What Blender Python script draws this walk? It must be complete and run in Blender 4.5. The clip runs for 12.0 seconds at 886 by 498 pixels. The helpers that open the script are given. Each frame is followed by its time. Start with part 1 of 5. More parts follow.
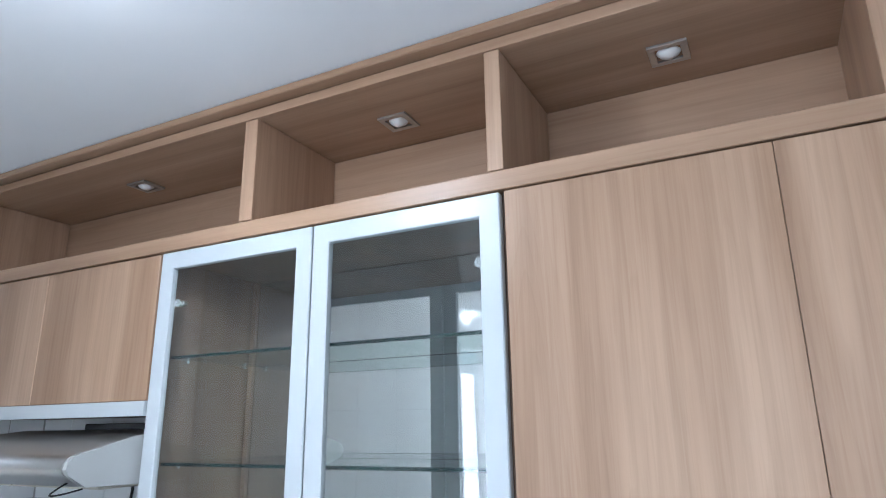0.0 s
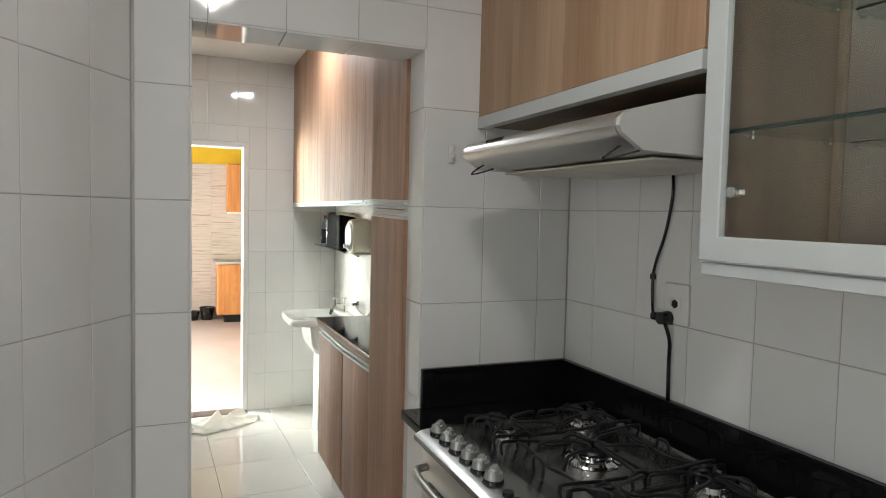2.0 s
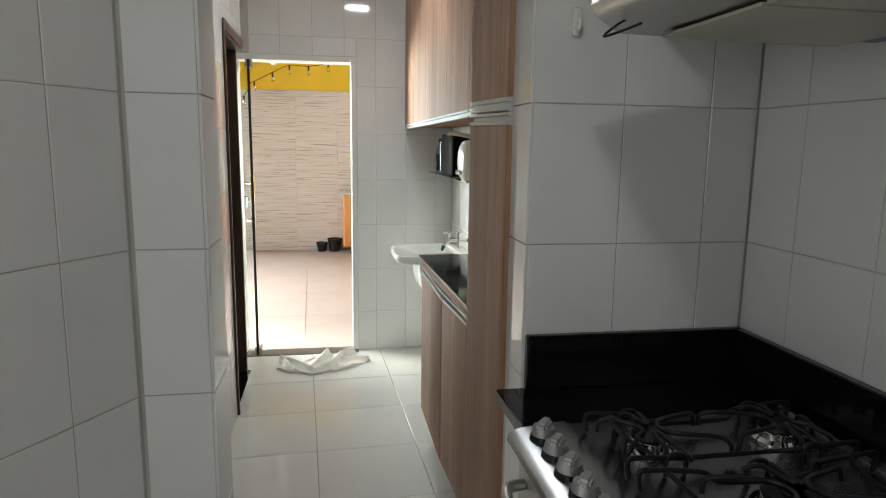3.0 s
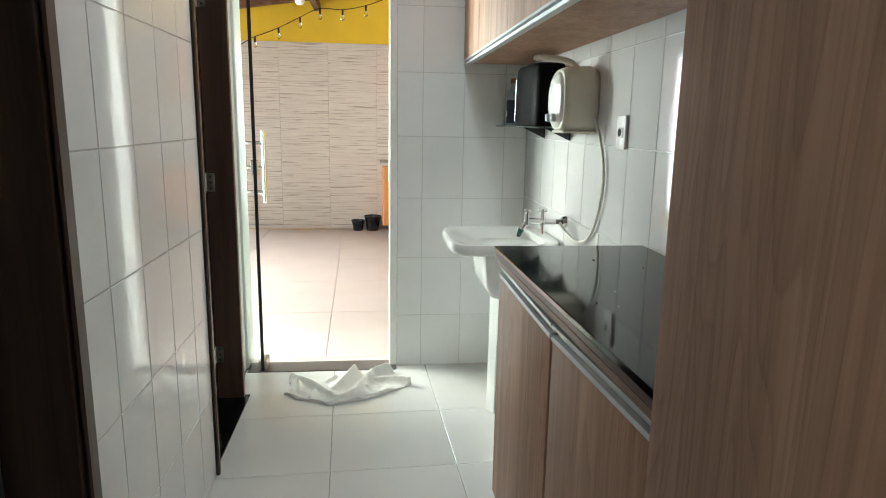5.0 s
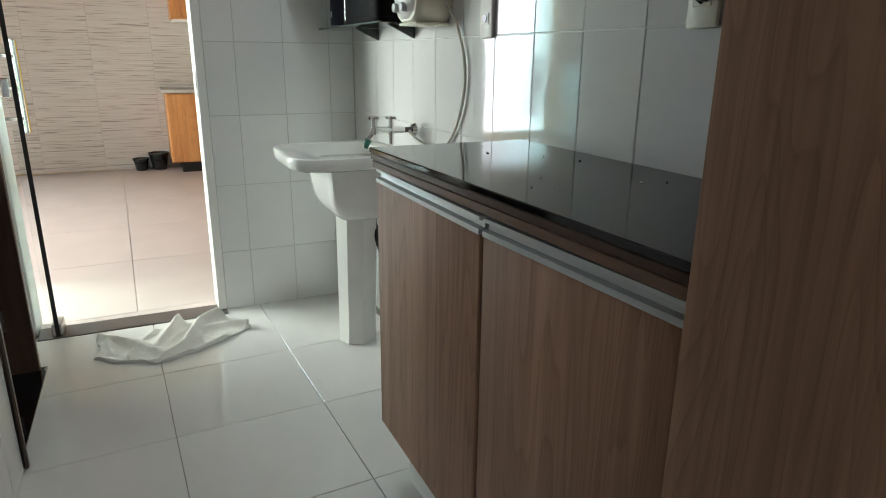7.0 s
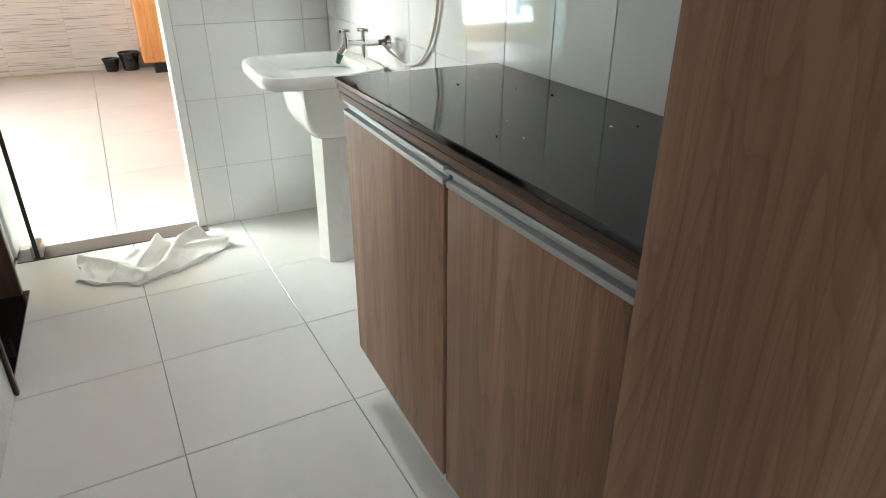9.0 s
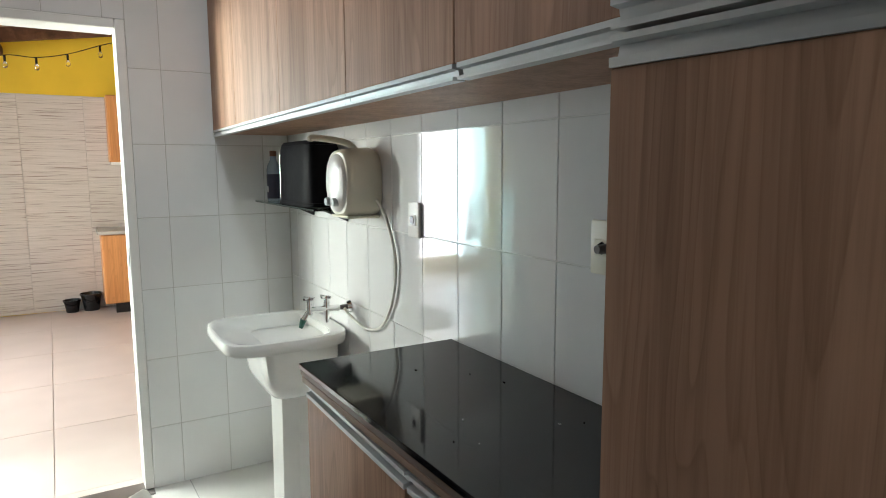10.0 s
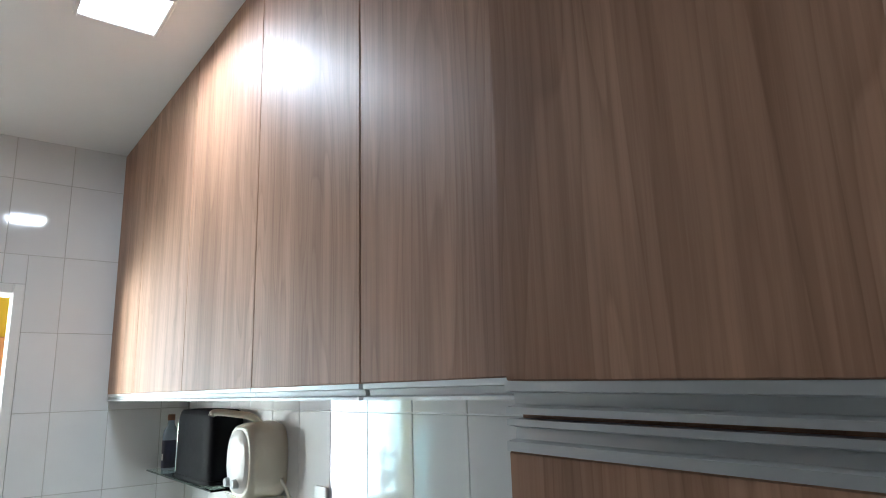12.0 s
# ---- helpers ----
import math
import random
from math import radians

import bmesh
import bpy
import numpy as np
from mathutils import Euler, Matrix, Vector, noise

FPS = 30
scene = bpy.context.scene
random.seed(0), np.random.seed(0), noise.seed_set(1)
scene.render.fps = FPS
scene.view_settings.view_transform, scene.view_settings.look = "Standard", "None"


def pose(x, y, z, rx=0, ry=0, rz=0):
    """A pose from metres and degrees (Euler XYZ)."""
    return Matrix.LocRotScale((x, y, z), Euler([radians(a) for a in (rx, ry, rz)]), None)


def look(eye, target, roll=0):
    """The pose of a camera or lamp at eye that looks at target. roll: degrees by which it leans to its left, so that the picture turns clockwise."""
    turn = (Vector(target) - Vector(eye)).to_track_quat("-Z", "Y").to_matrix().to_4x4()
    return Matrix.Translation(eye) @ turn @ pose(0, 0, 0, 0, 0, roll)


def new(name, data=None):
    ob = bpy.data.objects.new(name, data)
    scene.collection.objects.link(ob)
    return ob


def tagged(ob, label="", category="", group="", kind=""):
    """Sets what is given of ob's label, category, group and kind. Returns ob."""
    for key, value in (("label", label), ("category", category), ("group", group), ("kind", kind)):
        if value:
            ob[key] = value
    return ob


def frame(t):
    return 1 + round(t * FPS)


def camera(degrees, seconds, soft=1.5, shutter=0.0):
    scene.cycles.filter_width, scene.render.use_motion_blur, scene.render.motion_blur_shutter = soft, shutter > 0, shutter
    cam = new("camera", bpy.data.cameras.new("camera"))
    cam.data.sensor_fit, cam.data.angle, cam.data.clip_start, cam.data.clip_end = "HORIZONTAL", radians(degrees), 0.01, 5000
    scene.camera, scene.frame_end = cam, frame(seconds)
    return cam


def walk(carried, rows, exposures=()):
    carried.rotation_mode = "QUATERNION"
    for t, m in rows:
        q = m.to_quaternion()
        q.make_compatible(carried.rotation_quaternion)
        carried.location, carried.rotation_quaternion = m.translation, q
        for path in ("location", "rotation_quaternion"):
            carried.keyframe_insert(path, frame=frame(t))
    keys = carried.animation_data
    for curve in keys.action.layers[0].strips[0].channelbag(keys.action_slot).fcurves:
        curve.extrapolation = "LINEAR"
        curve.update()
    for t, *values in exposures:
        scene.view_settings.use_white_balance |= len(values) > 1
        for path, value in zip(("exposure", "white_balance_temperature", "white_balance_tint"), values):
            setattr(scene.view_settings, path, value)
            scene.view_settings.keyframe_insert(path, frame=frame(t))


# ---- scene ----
cam = camera(69.7, 12.0, 1.0)
PATH = [
    (0, (0.647, 1.59, 1.759), (-0.221, 3.31, 2.295), -0.8),
    (0.5, (0.579, 1.649, 1.719), (-0.67, 3.114, 2.261), 0.1),
    (1, (0.528, 1.671, 1.65), (-0.994, 2.888, 2.101), 0.8),
    (1.5, (0.391, 1.726, 1.579), (-1.348, 2.694, 1.77), 1.1),
    (2, (0.16, 1.819, 1.508), (-1.687, 2.578, 1.399), 1.3),
    (2.2, (0.062, 1.876, 1.496), (-1.806, 2.558, 1.278), 0.9),
    (2.5, (-0.103, 1.969, 1.459), (-1.998, 2.545, 1.183), 1.1),
    (3, (-0.387, 2.1, 1.436), (-2.331, 2.443, 1.114), 0.8),
    (3.2, (-0.51, 2.115, 1.411), (-2.461, 2.4, 1.07), 1.0),
    (4.8, (-1.482, 2.155, 1.285), (-3.434, 2.334, 0.888), 0.6),
    (5, (-1.556, 2.164, 1.27), (-3.506, 2.376, 0.878), 1.0),
    (5.5, (-1.693, 2.117, 1.237), (-3.587, 2.625, 0.845), 1.0),
    (6, (-1.766, 2.077, 1.205), (-3.586, 2.807, 0.81), 0.7),
    (6.5, (-1.799, 2.042, 1.187), (-3.586, 2.838, 0.775), 0.4),
    (7, (-1.808, 2.005, 1.141), (-3.541, 2.821, 0.565), 0.6),
    (7.2, (-1.813, 2.006, 1.116), (-3.515, 2.807, 0.436), 0.7),
    (8.8, (-1.826, 2.056, 1.198), (-3.425, 2.82, 0.273), 0.4),
    (9, (-1.834, 2.066, 1.228), (-3.441, 2.857, 0.34), 0.2),
    (9.5, (-1.831, 2.07, 1.327), (-3.513, 2.961, 0.713), -0.5),
    (10, (-1.805, 2.052, 1.399), (-3.523, 3.045, 1.147), -0.3),
    (10.5, (-1.809, 2.053, 1.435), (-3.511, 3.103, 1.39), -0.5),
    (11, (-1.81, 2.054, 1.486), (-3.473, 3.16, 1.598), -0.7),
    (11.5, (-1.801, 2.045, 1.528), (-3.407, 3.21, 1.782), -1.2),
    (12, (-1.79, 2.06, 1.558), (-3.333, 3.26, 1.981), -1.7),
]
EXPOSURES = [(0, 1.75, 5100, 9), (0.5, 1.62, 5400, 9), (1, 1.66, 5750, 8), (1.5, 1.3, 6200, 9), (2, 0.95, 6500, 9), (2.5, 0.65, 6400, 9), (3.2, 0.45, 6300, 8), (5, 0.5, 6100, 5), (5.5, 0.28, 6050, 4), (6.5, -0.05, 6100, 5), (7, 0.0, 6050, 5), (9, 0.75, 6200, 8), (9.5, 0.55, 6200, 8), (10.5, 0.3, 5950, 8), (11.5, 0.55, 5650, 8), (12, 0.7, 5650, 8)]
walk(cam, [(t, look(eye, target, roll)) for t, eye, target, roll in PATH], EXPOSURES)

# ---- light ----
world = bpy.data.worlds.new("sky")
scene.world = world
world.use_nodes = True
wn = world.node_tree
sky = wn.nodes.new("ShaderNodeTexSky")
sky.sky_type, sky.sun_disc = "NISHITA", False
sky.sun_elevation, sky.sun_rotation = radians(52), radians(140)
wn.links.new(sky.outputs[0], wn.nodes["Background"].inputs[0])
wn.nodes["Background"].inputs[1].default_value = 0.12

CEIL = 2.6          # ceiling height
XE, XE2 = -1.775, -1.95   # wall between kitchen and laundry
YK = 3.10           # kitchen back wall
YL = 2.932          # laundry cabinet wall
XF = -4.757         # laundry far wall
YW = 1.585          # laundry door wall
YS = 1.69           # kitchen stub wall


def area_lamp(name, eye, target, w, h, power, color):
    d = bpy.data.lights.new(name, "AREA")
    d.shape, d.size, d.size_y, d.energy, d.color = "RECTANGLE", w, h, power, color
    ob = new(name, d)
    ob.matrix_world = look(eye, target)
    return ob


sun = bpy.data.lights.new("sun", "SUN")
sun.energy, sun.angle, sun.color = 3.0, radians(0.6), (1.0, 0.95, 0.88)
new("sun", sun).matrix_world = look((0, 0, 10), (-1.2, 2.2, 7.2))
# area lamps added in place of daylight: in the yard and at unseen openings
area_lamp("yard_daylight", (-6.45, -1.15, 1.62), (-4.3, 2.5, 1.62), 2.5, 0.98, 250, (1.0, 0.97, 0.88)).data.spread = radians(150)
# two added lamps, mirrored as white and cyan columns in the laundry tiles
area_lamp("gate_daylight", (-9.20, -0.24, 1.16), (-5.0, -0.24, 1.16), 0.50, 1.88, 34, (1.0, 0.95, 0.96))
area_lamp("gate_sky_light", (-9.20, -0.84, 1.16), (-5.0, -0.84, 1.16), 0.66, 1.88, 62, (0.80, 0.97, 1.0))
# fill lamp in an assumed window, out of view behind the kitchen
area_lamp("window_daylight", (1.3, -1.93, 1.55), (1.3, 2.0, 1.4), 1.9, 1.3, 9, (0.98, 0.98, 1.0))
area_lamp("side_window_daylight", (-1.96, -1.25, 1.6), (2.0, -1.25, 1.7), 1.38, 1.28, 20, (0.97, 0.99, 1.0))
bulb = bpy.data.lights.new("kitchen_ceiling_light_halo", "POINT")
bulb.energy, bulb.shadow_soft_size, bulb.color = 2.8, 0.03, (1.0, 0.96, 0.90)
new("kitchen_ceiling_light_halo", bulb).matrix_world = pose(-0.33, 1.95, 2.515)
area_lamp("kitchen_ceiling_light_glow", (-0.33, 1.95, 2.55), (-0.33, 1.95, 0), 0.2, 0.2, 3.0, (1.0, 0.96, 0.90))
area_lamp("laundry_ceiling_light_glow", (-3.49, 2.335, 2.55), (-3.49, 2.335, 0), 0.19, 0.19, 6.0, (0.92, 0.97, 1.0))



# ---- materials ----
def nodes_of(name, rough=0.5, metal=0.0, spec=0.5):
    m = bpy.data.materials.new(name)
    m.use_nodes = True
    nt = m.node_tree
    b = nt.nodes["Principled BSDF"]
    b.inputs["Roughness"].default_value = rough
    b.inputs["Metallic"].default_value = metal
    b.inputs["Specular IOR Level"].default_value = spec
    return m, nt, b


def coords(nt, scale=(1, 1, 1), shifted=False):
    """Object coordinates; shifted: moved by a random step for each object."""
    tc = nt.nodes.new("ShaderNodeTexCoord")
    mp = nt.nodes.new("ShaderNodeMapping")
    mp.inputs["Scale"].default_value = scale
    src = tc.outputs["Object"]
    if shifted:
        oi = nt.nodes.new("ShaderNodeObjectInfo")
        add = nt.nodes.new("ShaderNodeVectorMath")
        add.operation = "MULTIPLY_ADD"
        cmb = nt.nodes.new("ShaderNodeCombineXYZ")
        for i in range(3):
            nt.links.new(oi.outputs["Random"], cmb.inputs[i])
        nt.links.new(cmb.outputs[0], add.inputs[0])
        add.inputs[1].default_value = (7.0, 3.0, 5.0)
        nt.links.new(src, add.inputs[2])
        src = add.outputs[0]
    nt.links.new(src, mp.inputs["Vector"])
    return mp.outputs["Vector"]


def noise_tex(nt, vec, scale, detail=4.0, rough=0.55, distort=0.0):
    n = nt.nodes.new("ShaderNodeTexNoise")
    n.inputs["Scale"].default_value, n.inputs["Detail"].default_value = scale, detail
    n.inputs["Roughness"].default_value, n.inputs["Distortion"].default_value = rough, distort
    nt.links.new(vec, n.inputs["Vector"])
    return n.outputs["Fac"]


def ramp(nt, fac, stops):
    r = nt.nodes.new("ShaderNodeValToRGB")
    while len(r.color_ramp.elements) < len(stops):
        r.color_ramp.elements.new(0.5)
    for e, (p, c) in zip(r.color_ramp.elements, stops):
        e.position, e.color = p, (*c, 1)
    nt.links.new(fac, r.inputs[0])
    return r.outputs[0]


def mixed(nt, fac, a, b, mode="MIX"):
    m = nt.nodes.new("ShaderNodeMix")
    m.data_type, m.blend_type = "RGBA", mode
    for sock, v in ((m.inputs[0], fac), (m.inputs[6], a), (m.inputs[7], b)):
        if isinstance(v, (int, float)):
            sock.default_value = v
        elif isinstance(v, tuple):
            sock.default_value = (*v, 1)
        else:
            nt.links.new(v, sock)
    return m.outputs[2]


def bump(nt, bsdf, height, strength=0.2, dist=0.002):
    b = nt.nodes.new("ShaderNodeBump")
    b.inputs["Strength"].default_value, b.inputs["Distance"].default_value = strength, dist
    nt.links.new(height, b.inputs["Height"])
    nt.links.new(b.outputs[0], bsdf.inputs["Normal"])


def span(nt, fac, lo, hi):
    r = nt.nodes.new("ShaderNodeMapRange")
    r.inputs[3].default_value, r.inputs[4].default_value = lo, hi
    nt.links.new(fac, r.inputs[0])
    return r.outputs[0]


def plain(name, color, rough=0.5, metal=0.0, spec=0.5, vary=0.06, grain=40.0, relief=0.05):
    """A painted, moulded or metal surface with faint mottling and relief."""
    m, nt, b = nodes_of(name, rough, metal, spec)
    v = coords(nt)
    n = noise_tex(nt, v, 3.0)
    lo = tuple(c * (1 - vary) for c in color)
    hi = tuple(min(1.0, c * (1 + vary)) for c in color)
    nt.links.new(ramp(nt, n, [(0.3, lo), (0.7, hi)]), b.inputs["Base Color"])
    g = noise_tex(nt, v, grain, 3.0)
    nt.links.new(span(nt, g, rough * 0.85, min(1.0, rough * 1.15)), b.inputs["Roughness"])
    bump(nt, b, g, relief, 0.001)
    return m


def math_node(nt, op, a, b):
    m = nt.nodes.new("ShaderNodeMath")
    m.operation = op
    nt.links.new(a, m.inputs[0])
    m.inputs[1].default_value = b
    return m.outputs[0]


def wood(name, dark, mid, light, rough=0.38, axis="z", scale=1.0, coat=0.0, spec=0.32, figure=0.5, pores=0.5):
    """Wood-print laminate: long streaks, cathedral figure from contours of a stretched field, fine pores along one axis."""
    m, nt, b = nodes_of(name, rough, 0.0, spec)

    def stretched(across, lengthwise):
        return coords(nt, (across * scale, across * scale, lengthwise * scale) if axis == "z" else (lengthwise * scale, across * scale, across * scale), True)
    v = stretched(9, 0.55)
    broad = noise_tex(nt, v, 1.0, 3.0, 0.5, 0.5)
    fine = noise_tex(nt, stretched(150, 4.0), 1.0, 4.0, 0.6, 0.1)
    streaks = noise_tex(nt, stretched(38, 0.9), 1.0, 4.0, 0.6, 0.3)
    col = ramp(nt, broad, [(0.30, dark), (0.5, mid), (0.70, light)])
    field = noise_tex(nt, stretched(7.0, 0.55), 1.0, 2.0, 0.4, 0.5)
    rings = math_node(nt, "FRACT", math_node(nt, "MULTIPLY", field, 22.0), 1.0)
    lines_ = ramp(nt, rings, [(0.0, (0.74, 0.70, 0.66)), (0.18, (0.90, 0.88, 0.86)), (0.55, (1.0, 1.0, 1.0)), (0.93, (1.0, 1.0, 1.0)), (1.0, (0.74, 0.70, 0.66))])
    col = mixed(nt, figure, col, lines_, "MULTIPLY")
    col = mixed(nt, pores, col, ramp(nt, streaks, [(0.36, (0.78, 0.75, 0.72)), (0.52, (1.0, 1.0, 1.0)), (0.70, (1.10, 1.09, 1.07))]), "MULTIPLY")
    col = mixed(nt, pores, col, ramp(nt, fine, [(0.36, (0.80, 0.77, 0.74)), (0.55, (1.0, 1.0, 1.0))]), "MULTIPLY")
    nt.links.new(col, b.inputs["Base Color"])
    nt.links.new(span(nt, fine, rough * 0.88, rough * 1.15), b.inputs["Roughness"])
    b.inputs["Coat Weight"].default_value = coat
    bump(nt, b, fine, 0.07, 0.0006)
    return m


def glaze(name, color, rough=0.08, wave=0.08):
    """Glazed wall tile: slightly wavy gloss, colour that differs a little from piece to piece."""
    m, nt, b = nodes_of(name, rough, 0.0, 0.5)
    oi = nt.nodes.new("ShaderNodeObjectInfo")
    v = coords(nt, (1, 1, 1), True)
    n = noise_tex(nt, v, 6.0, 3.0)
    base = ramp(nt, n, [(0.3, tuple(c * 0.97 for c in color)), (0.7, color)])
    tone = ramp(nt, oi.outputs["Random"], [(0.0, (0.955, 0.955, 0.95)), (1.0, (1.0, 1.0, 1.0))])
    nt.links.new(mixed(nt, 1.0, base, tone, "MULTIPLY"), b.inputs["Base Color"])
    smear = noise_tex(nt, v, 9.0, 5.0)
    nt.links.new(span(nt, smear, rough * 0.6, rough * 1.6), b.inputs["Roughness"])
    bump(nt, b, noise_tex(nt, v, 7.0, 1.0), wave, 0.004)
    return m


def clear_glass(name, tint=(0.95, 0.98, 0.97), rough=0.0, ior=1.45):
    m, nt, b = nodes_of(name, rough)
    b.inputs["Base Color"].default_value = (*tint, 1)
    b.inputs["Transmission Weight"].default_value = 1.0
    b.inputs["IOR"].default_value = ior
    return m


def stone_black(name, rough=0.07):
    m, nt, b = nodes_of(name, rough, 0.0, 0.5)
    v = coords(nt)
    n = noise_tex(nt, v, 180.0, 3.0)
    nt.links.new(ramp(nt, n, [(0.45, (0.005, 0.005, 0.006)), (0.65, (0.009, 0.009, 0.010)), (0.8, (0.02, 0.02, 0.022))]), b.inputs["Base Color"])
    s = noise_tex(nt, v, 7.0, 6.0)
    nt.links.new(span(nt, s, rough * 0.5, rough * 1.8), b.inputs["Roughness"])
    return m


def brushed(name, color, rough=0.3, axis=(2, 2, 120)):
    m, nt, b = nodes_of(name, rough, 1.0)
    v = coords(nt, axis)
    n = noise_tex(nt, v, 4.0, 4.0)
    nt.links.new(ramp(nt, n, [(0.3, tuple(c * 0.95 for c in color)), (0.7, color)]), b.inputs["Base Color"])
    nt.links.new(span(nt, n, rough * 0.94, rough * 1.08), b.inputs["Roughness"])
    return m


def glowing(name, color, strength):
    m = bpy.data.materials.new(name)
    m.use_nodes = True
    b = m.node_tree.nodes["Principled BSDF"]
    b.inputs["Base Color"].default_value = (0.9, 0.9, 0.9, 1)
    b.inputs["Emission Color"].default_value = (*color, 1)
    b.inputs["Emission Strength"].default_value = strength
    return m


GROUT = plain("grout", (0.47, 0.455, 0.43), 0.9, vary=0.18, grain=90, relief=0.3)
TILE = glaze("white_glazed_tile", (0.80, 0.80, 0.79), 0.055)
GROUT_PALE = plain("pale_grout", (0.50, 0.485, 0.45), 0.9, vary=0.12, grain=90, relief=0.3)
GROUT_WHITE = plain("white_grout", (0.74, 0.74, 0.71), 0.35, vary=0.05, grain=90, relief=0.2)
FLOOR_TILE = glaze("polished_floor_tile", (0.78, 0.77, 0.74), 0.07, 0.03)
FLOOR_GROUT = plain("floor_grout", (0.30, 0.28, 0.25), 0.9, vary=0.2)
PAINT = plain("ceiling_paint", (0.82, 0.82, 0.81), 0.85, vary=0.015, grain=120)
OAK = wood("oak_laminate", (0.30, 0.182, 0.106), (0.39, 0.25, 0.155), (0.46, 0.308, 0.198), figure=0.18, pores=0.42)
OAK_H = wood("oak_laminate_across", (0.30, 0.182, 0.106), (0.38, 0.243, 0.150), (0.44, 0.292, 0.187), axis="x", figure=0.12, pores=0.35)
# interior oak is the oak made darker, cabinet shade put into its colour
OAK_IN_SHADED = wood("oak_interior_shaded", (0.145, 0.100, 0.066), (0.185, 0.128, 0.085), (0.22, 0.152, 0.102), 0.5, figure=0.1, pores=0.15)
WALNUT = wood("walnut_laminate", (0.315, 0.176, 0.107), (0.405, 0.234, 0.147), (0.475, 0.284, 0.185), 0.50, spec=0.40, figure=0.7, pores=0.75)
WALNUT_H = wood("walnut_laminate_across", (0.315, 0.176, 0.107), (0.405, 0.234, 0.147), (0.475, 0.284, 0.185), 0.50, spec=0.40, figure=0.7, pores=0.75, axis="x")
RAILWOOD = wood("brown_rail_wood", (0.15, 0.082, 0.052), (0.20, 0.112, 0.072), (0.25, 0.145, 0.096), 0.35, axis="x")
EDGEWOOD = wood("dark_stained_edge_wood", (0.055, 0.030, 0.020), (0.085, 0.048, 0.031), (0.12, 0.070, 0.046), 0.3, axis="x")
DARKWOOD = wood("dark_door_wood", (0.048, 0.028, 0.020), (0.076, 0.047, 0.033), (0.115, 0.072, 0.050), 0.3)
ALU = plain("satin_aluminium", (0.58, 0.60, 0.60), 0.38, 0.5, vary=0.04)
WHITE_ALU = plain("white_lacquered_aluminium", (0.49, 0.515, 0.52), 0.35, vary=0.02)
STEEL = brushed("brushed_steel", (0.52, 0.51, 0.49), 0.33, (120, 2, 2))
CHROME = plain("chrome", (0.80, 0.80, 0.80), 0.08, 1.0, vary=0.02, relief=0.0)
IRON = plain("black_enamel_iron", (0.007, 0.007, 0.008), 0.38, spec=0.35, vary=0.2)
BLACK = plain("black_plastic", (0.008, 0.008, 0.009), 0.14, vary=0.1, relief=0.02)
RUBBER = plain("black_rubber", (0.01, 0.01, 0.01), 0.7)
GRANITE = stone_black("black_granite", 0.06)
CERAMIC = plain("white_ceramic", (0.82, 0.82, 0.79), 0.12, vary=0.02, relief=0.02)
WHITE_PL = plain("white_plastic", (0.78, 0.77, 0.74), 0.35, vary=0.03)
CREAM_PL = plain("aged_cream_plastic", (0.70, 0.67, 0.55), 0.4, vary=0.06)
GLASS = clear_glass("clear_glass", (0.86, 0.875, 0.855))
MIRROR = plain("silvered_mirror", (0.84, 0.87, 0.88), 0.012, 1.0, vary=0.01, relief=0.0)
# cooktop steel darkened in colour, imitating the dark hood mirrored in it
DARK_STEEL = brushed("dimmed_cooktop_steel", (0.40, 0.40, 0.40), 0.26, (120, 2, 2))
GREY_PL = plain("grey_plastic", (0.42, 0.42, 0.40), 0.35, vary=0.04)
SHELF_GLASS = clear_glass("green_edge_glass", (0.72, 0.90, 0.84))
EDGE_GREEN = plain("ground_glass_edge", (0.008, 0.026, 0.023), 0.15)
LED = glowing("led_diffuser", (0.93, 0.97, 1.0), 6.0)


# ---- building helpers ----
def box_into(bm, x0, x1, y0, y1, z0, z1, bevel=0.0, seg=1):
    r = bmesh.ops.create_cube(bm, size=1.0)
    vs = r["verts"]
    bmesh.ops.scale(bm, vec=(abs(x1 - x0), abs(y1 - y0), abs(z1 - z0)), verts=vs)
    bmesh.ops.translate(bm, vec=((x0 + x1) / 2, (y0 + y1) / 2, (z0 + z1) / 2), verts=vs)
    if bevel > 0:
        es = list({e for v in vs for e in v.link_edges})
        bmesh.ops.bevel(bm, geom=es, offset=bevel, segments=seg, affect="EDGES", profile=0.5)


def box_bm(x0, x1, y0, y1, z0, z1, bevel=0.0, seg=1):
    bm = bmesh.new()
    box_into(bm, x0, x1, y0, y1, z0, z1, bevel, seg)
    return bm


def rod_into(bm, a, b, r0, r1=None, n=14, caps=True):
    a, b = Vector(a), Vector(b)
    d = b - a
    m = Matrix.Translation((a + b) / 2) @ d.to_track_quat("Z", "Y").to_matrix().to_4x4()
    bmesh.ops.create_cone(bm, cap_ends=caps, segments=n, radius1=r0, radius2=r0 if r1 is None else r1, depth=d.length, matrix=m)


def rod_bm(a, b, r0, r1=None, n=14):
    bm = bmesh.new()
    rod_into(bm, a, b, r0, r1, n)
    return bm


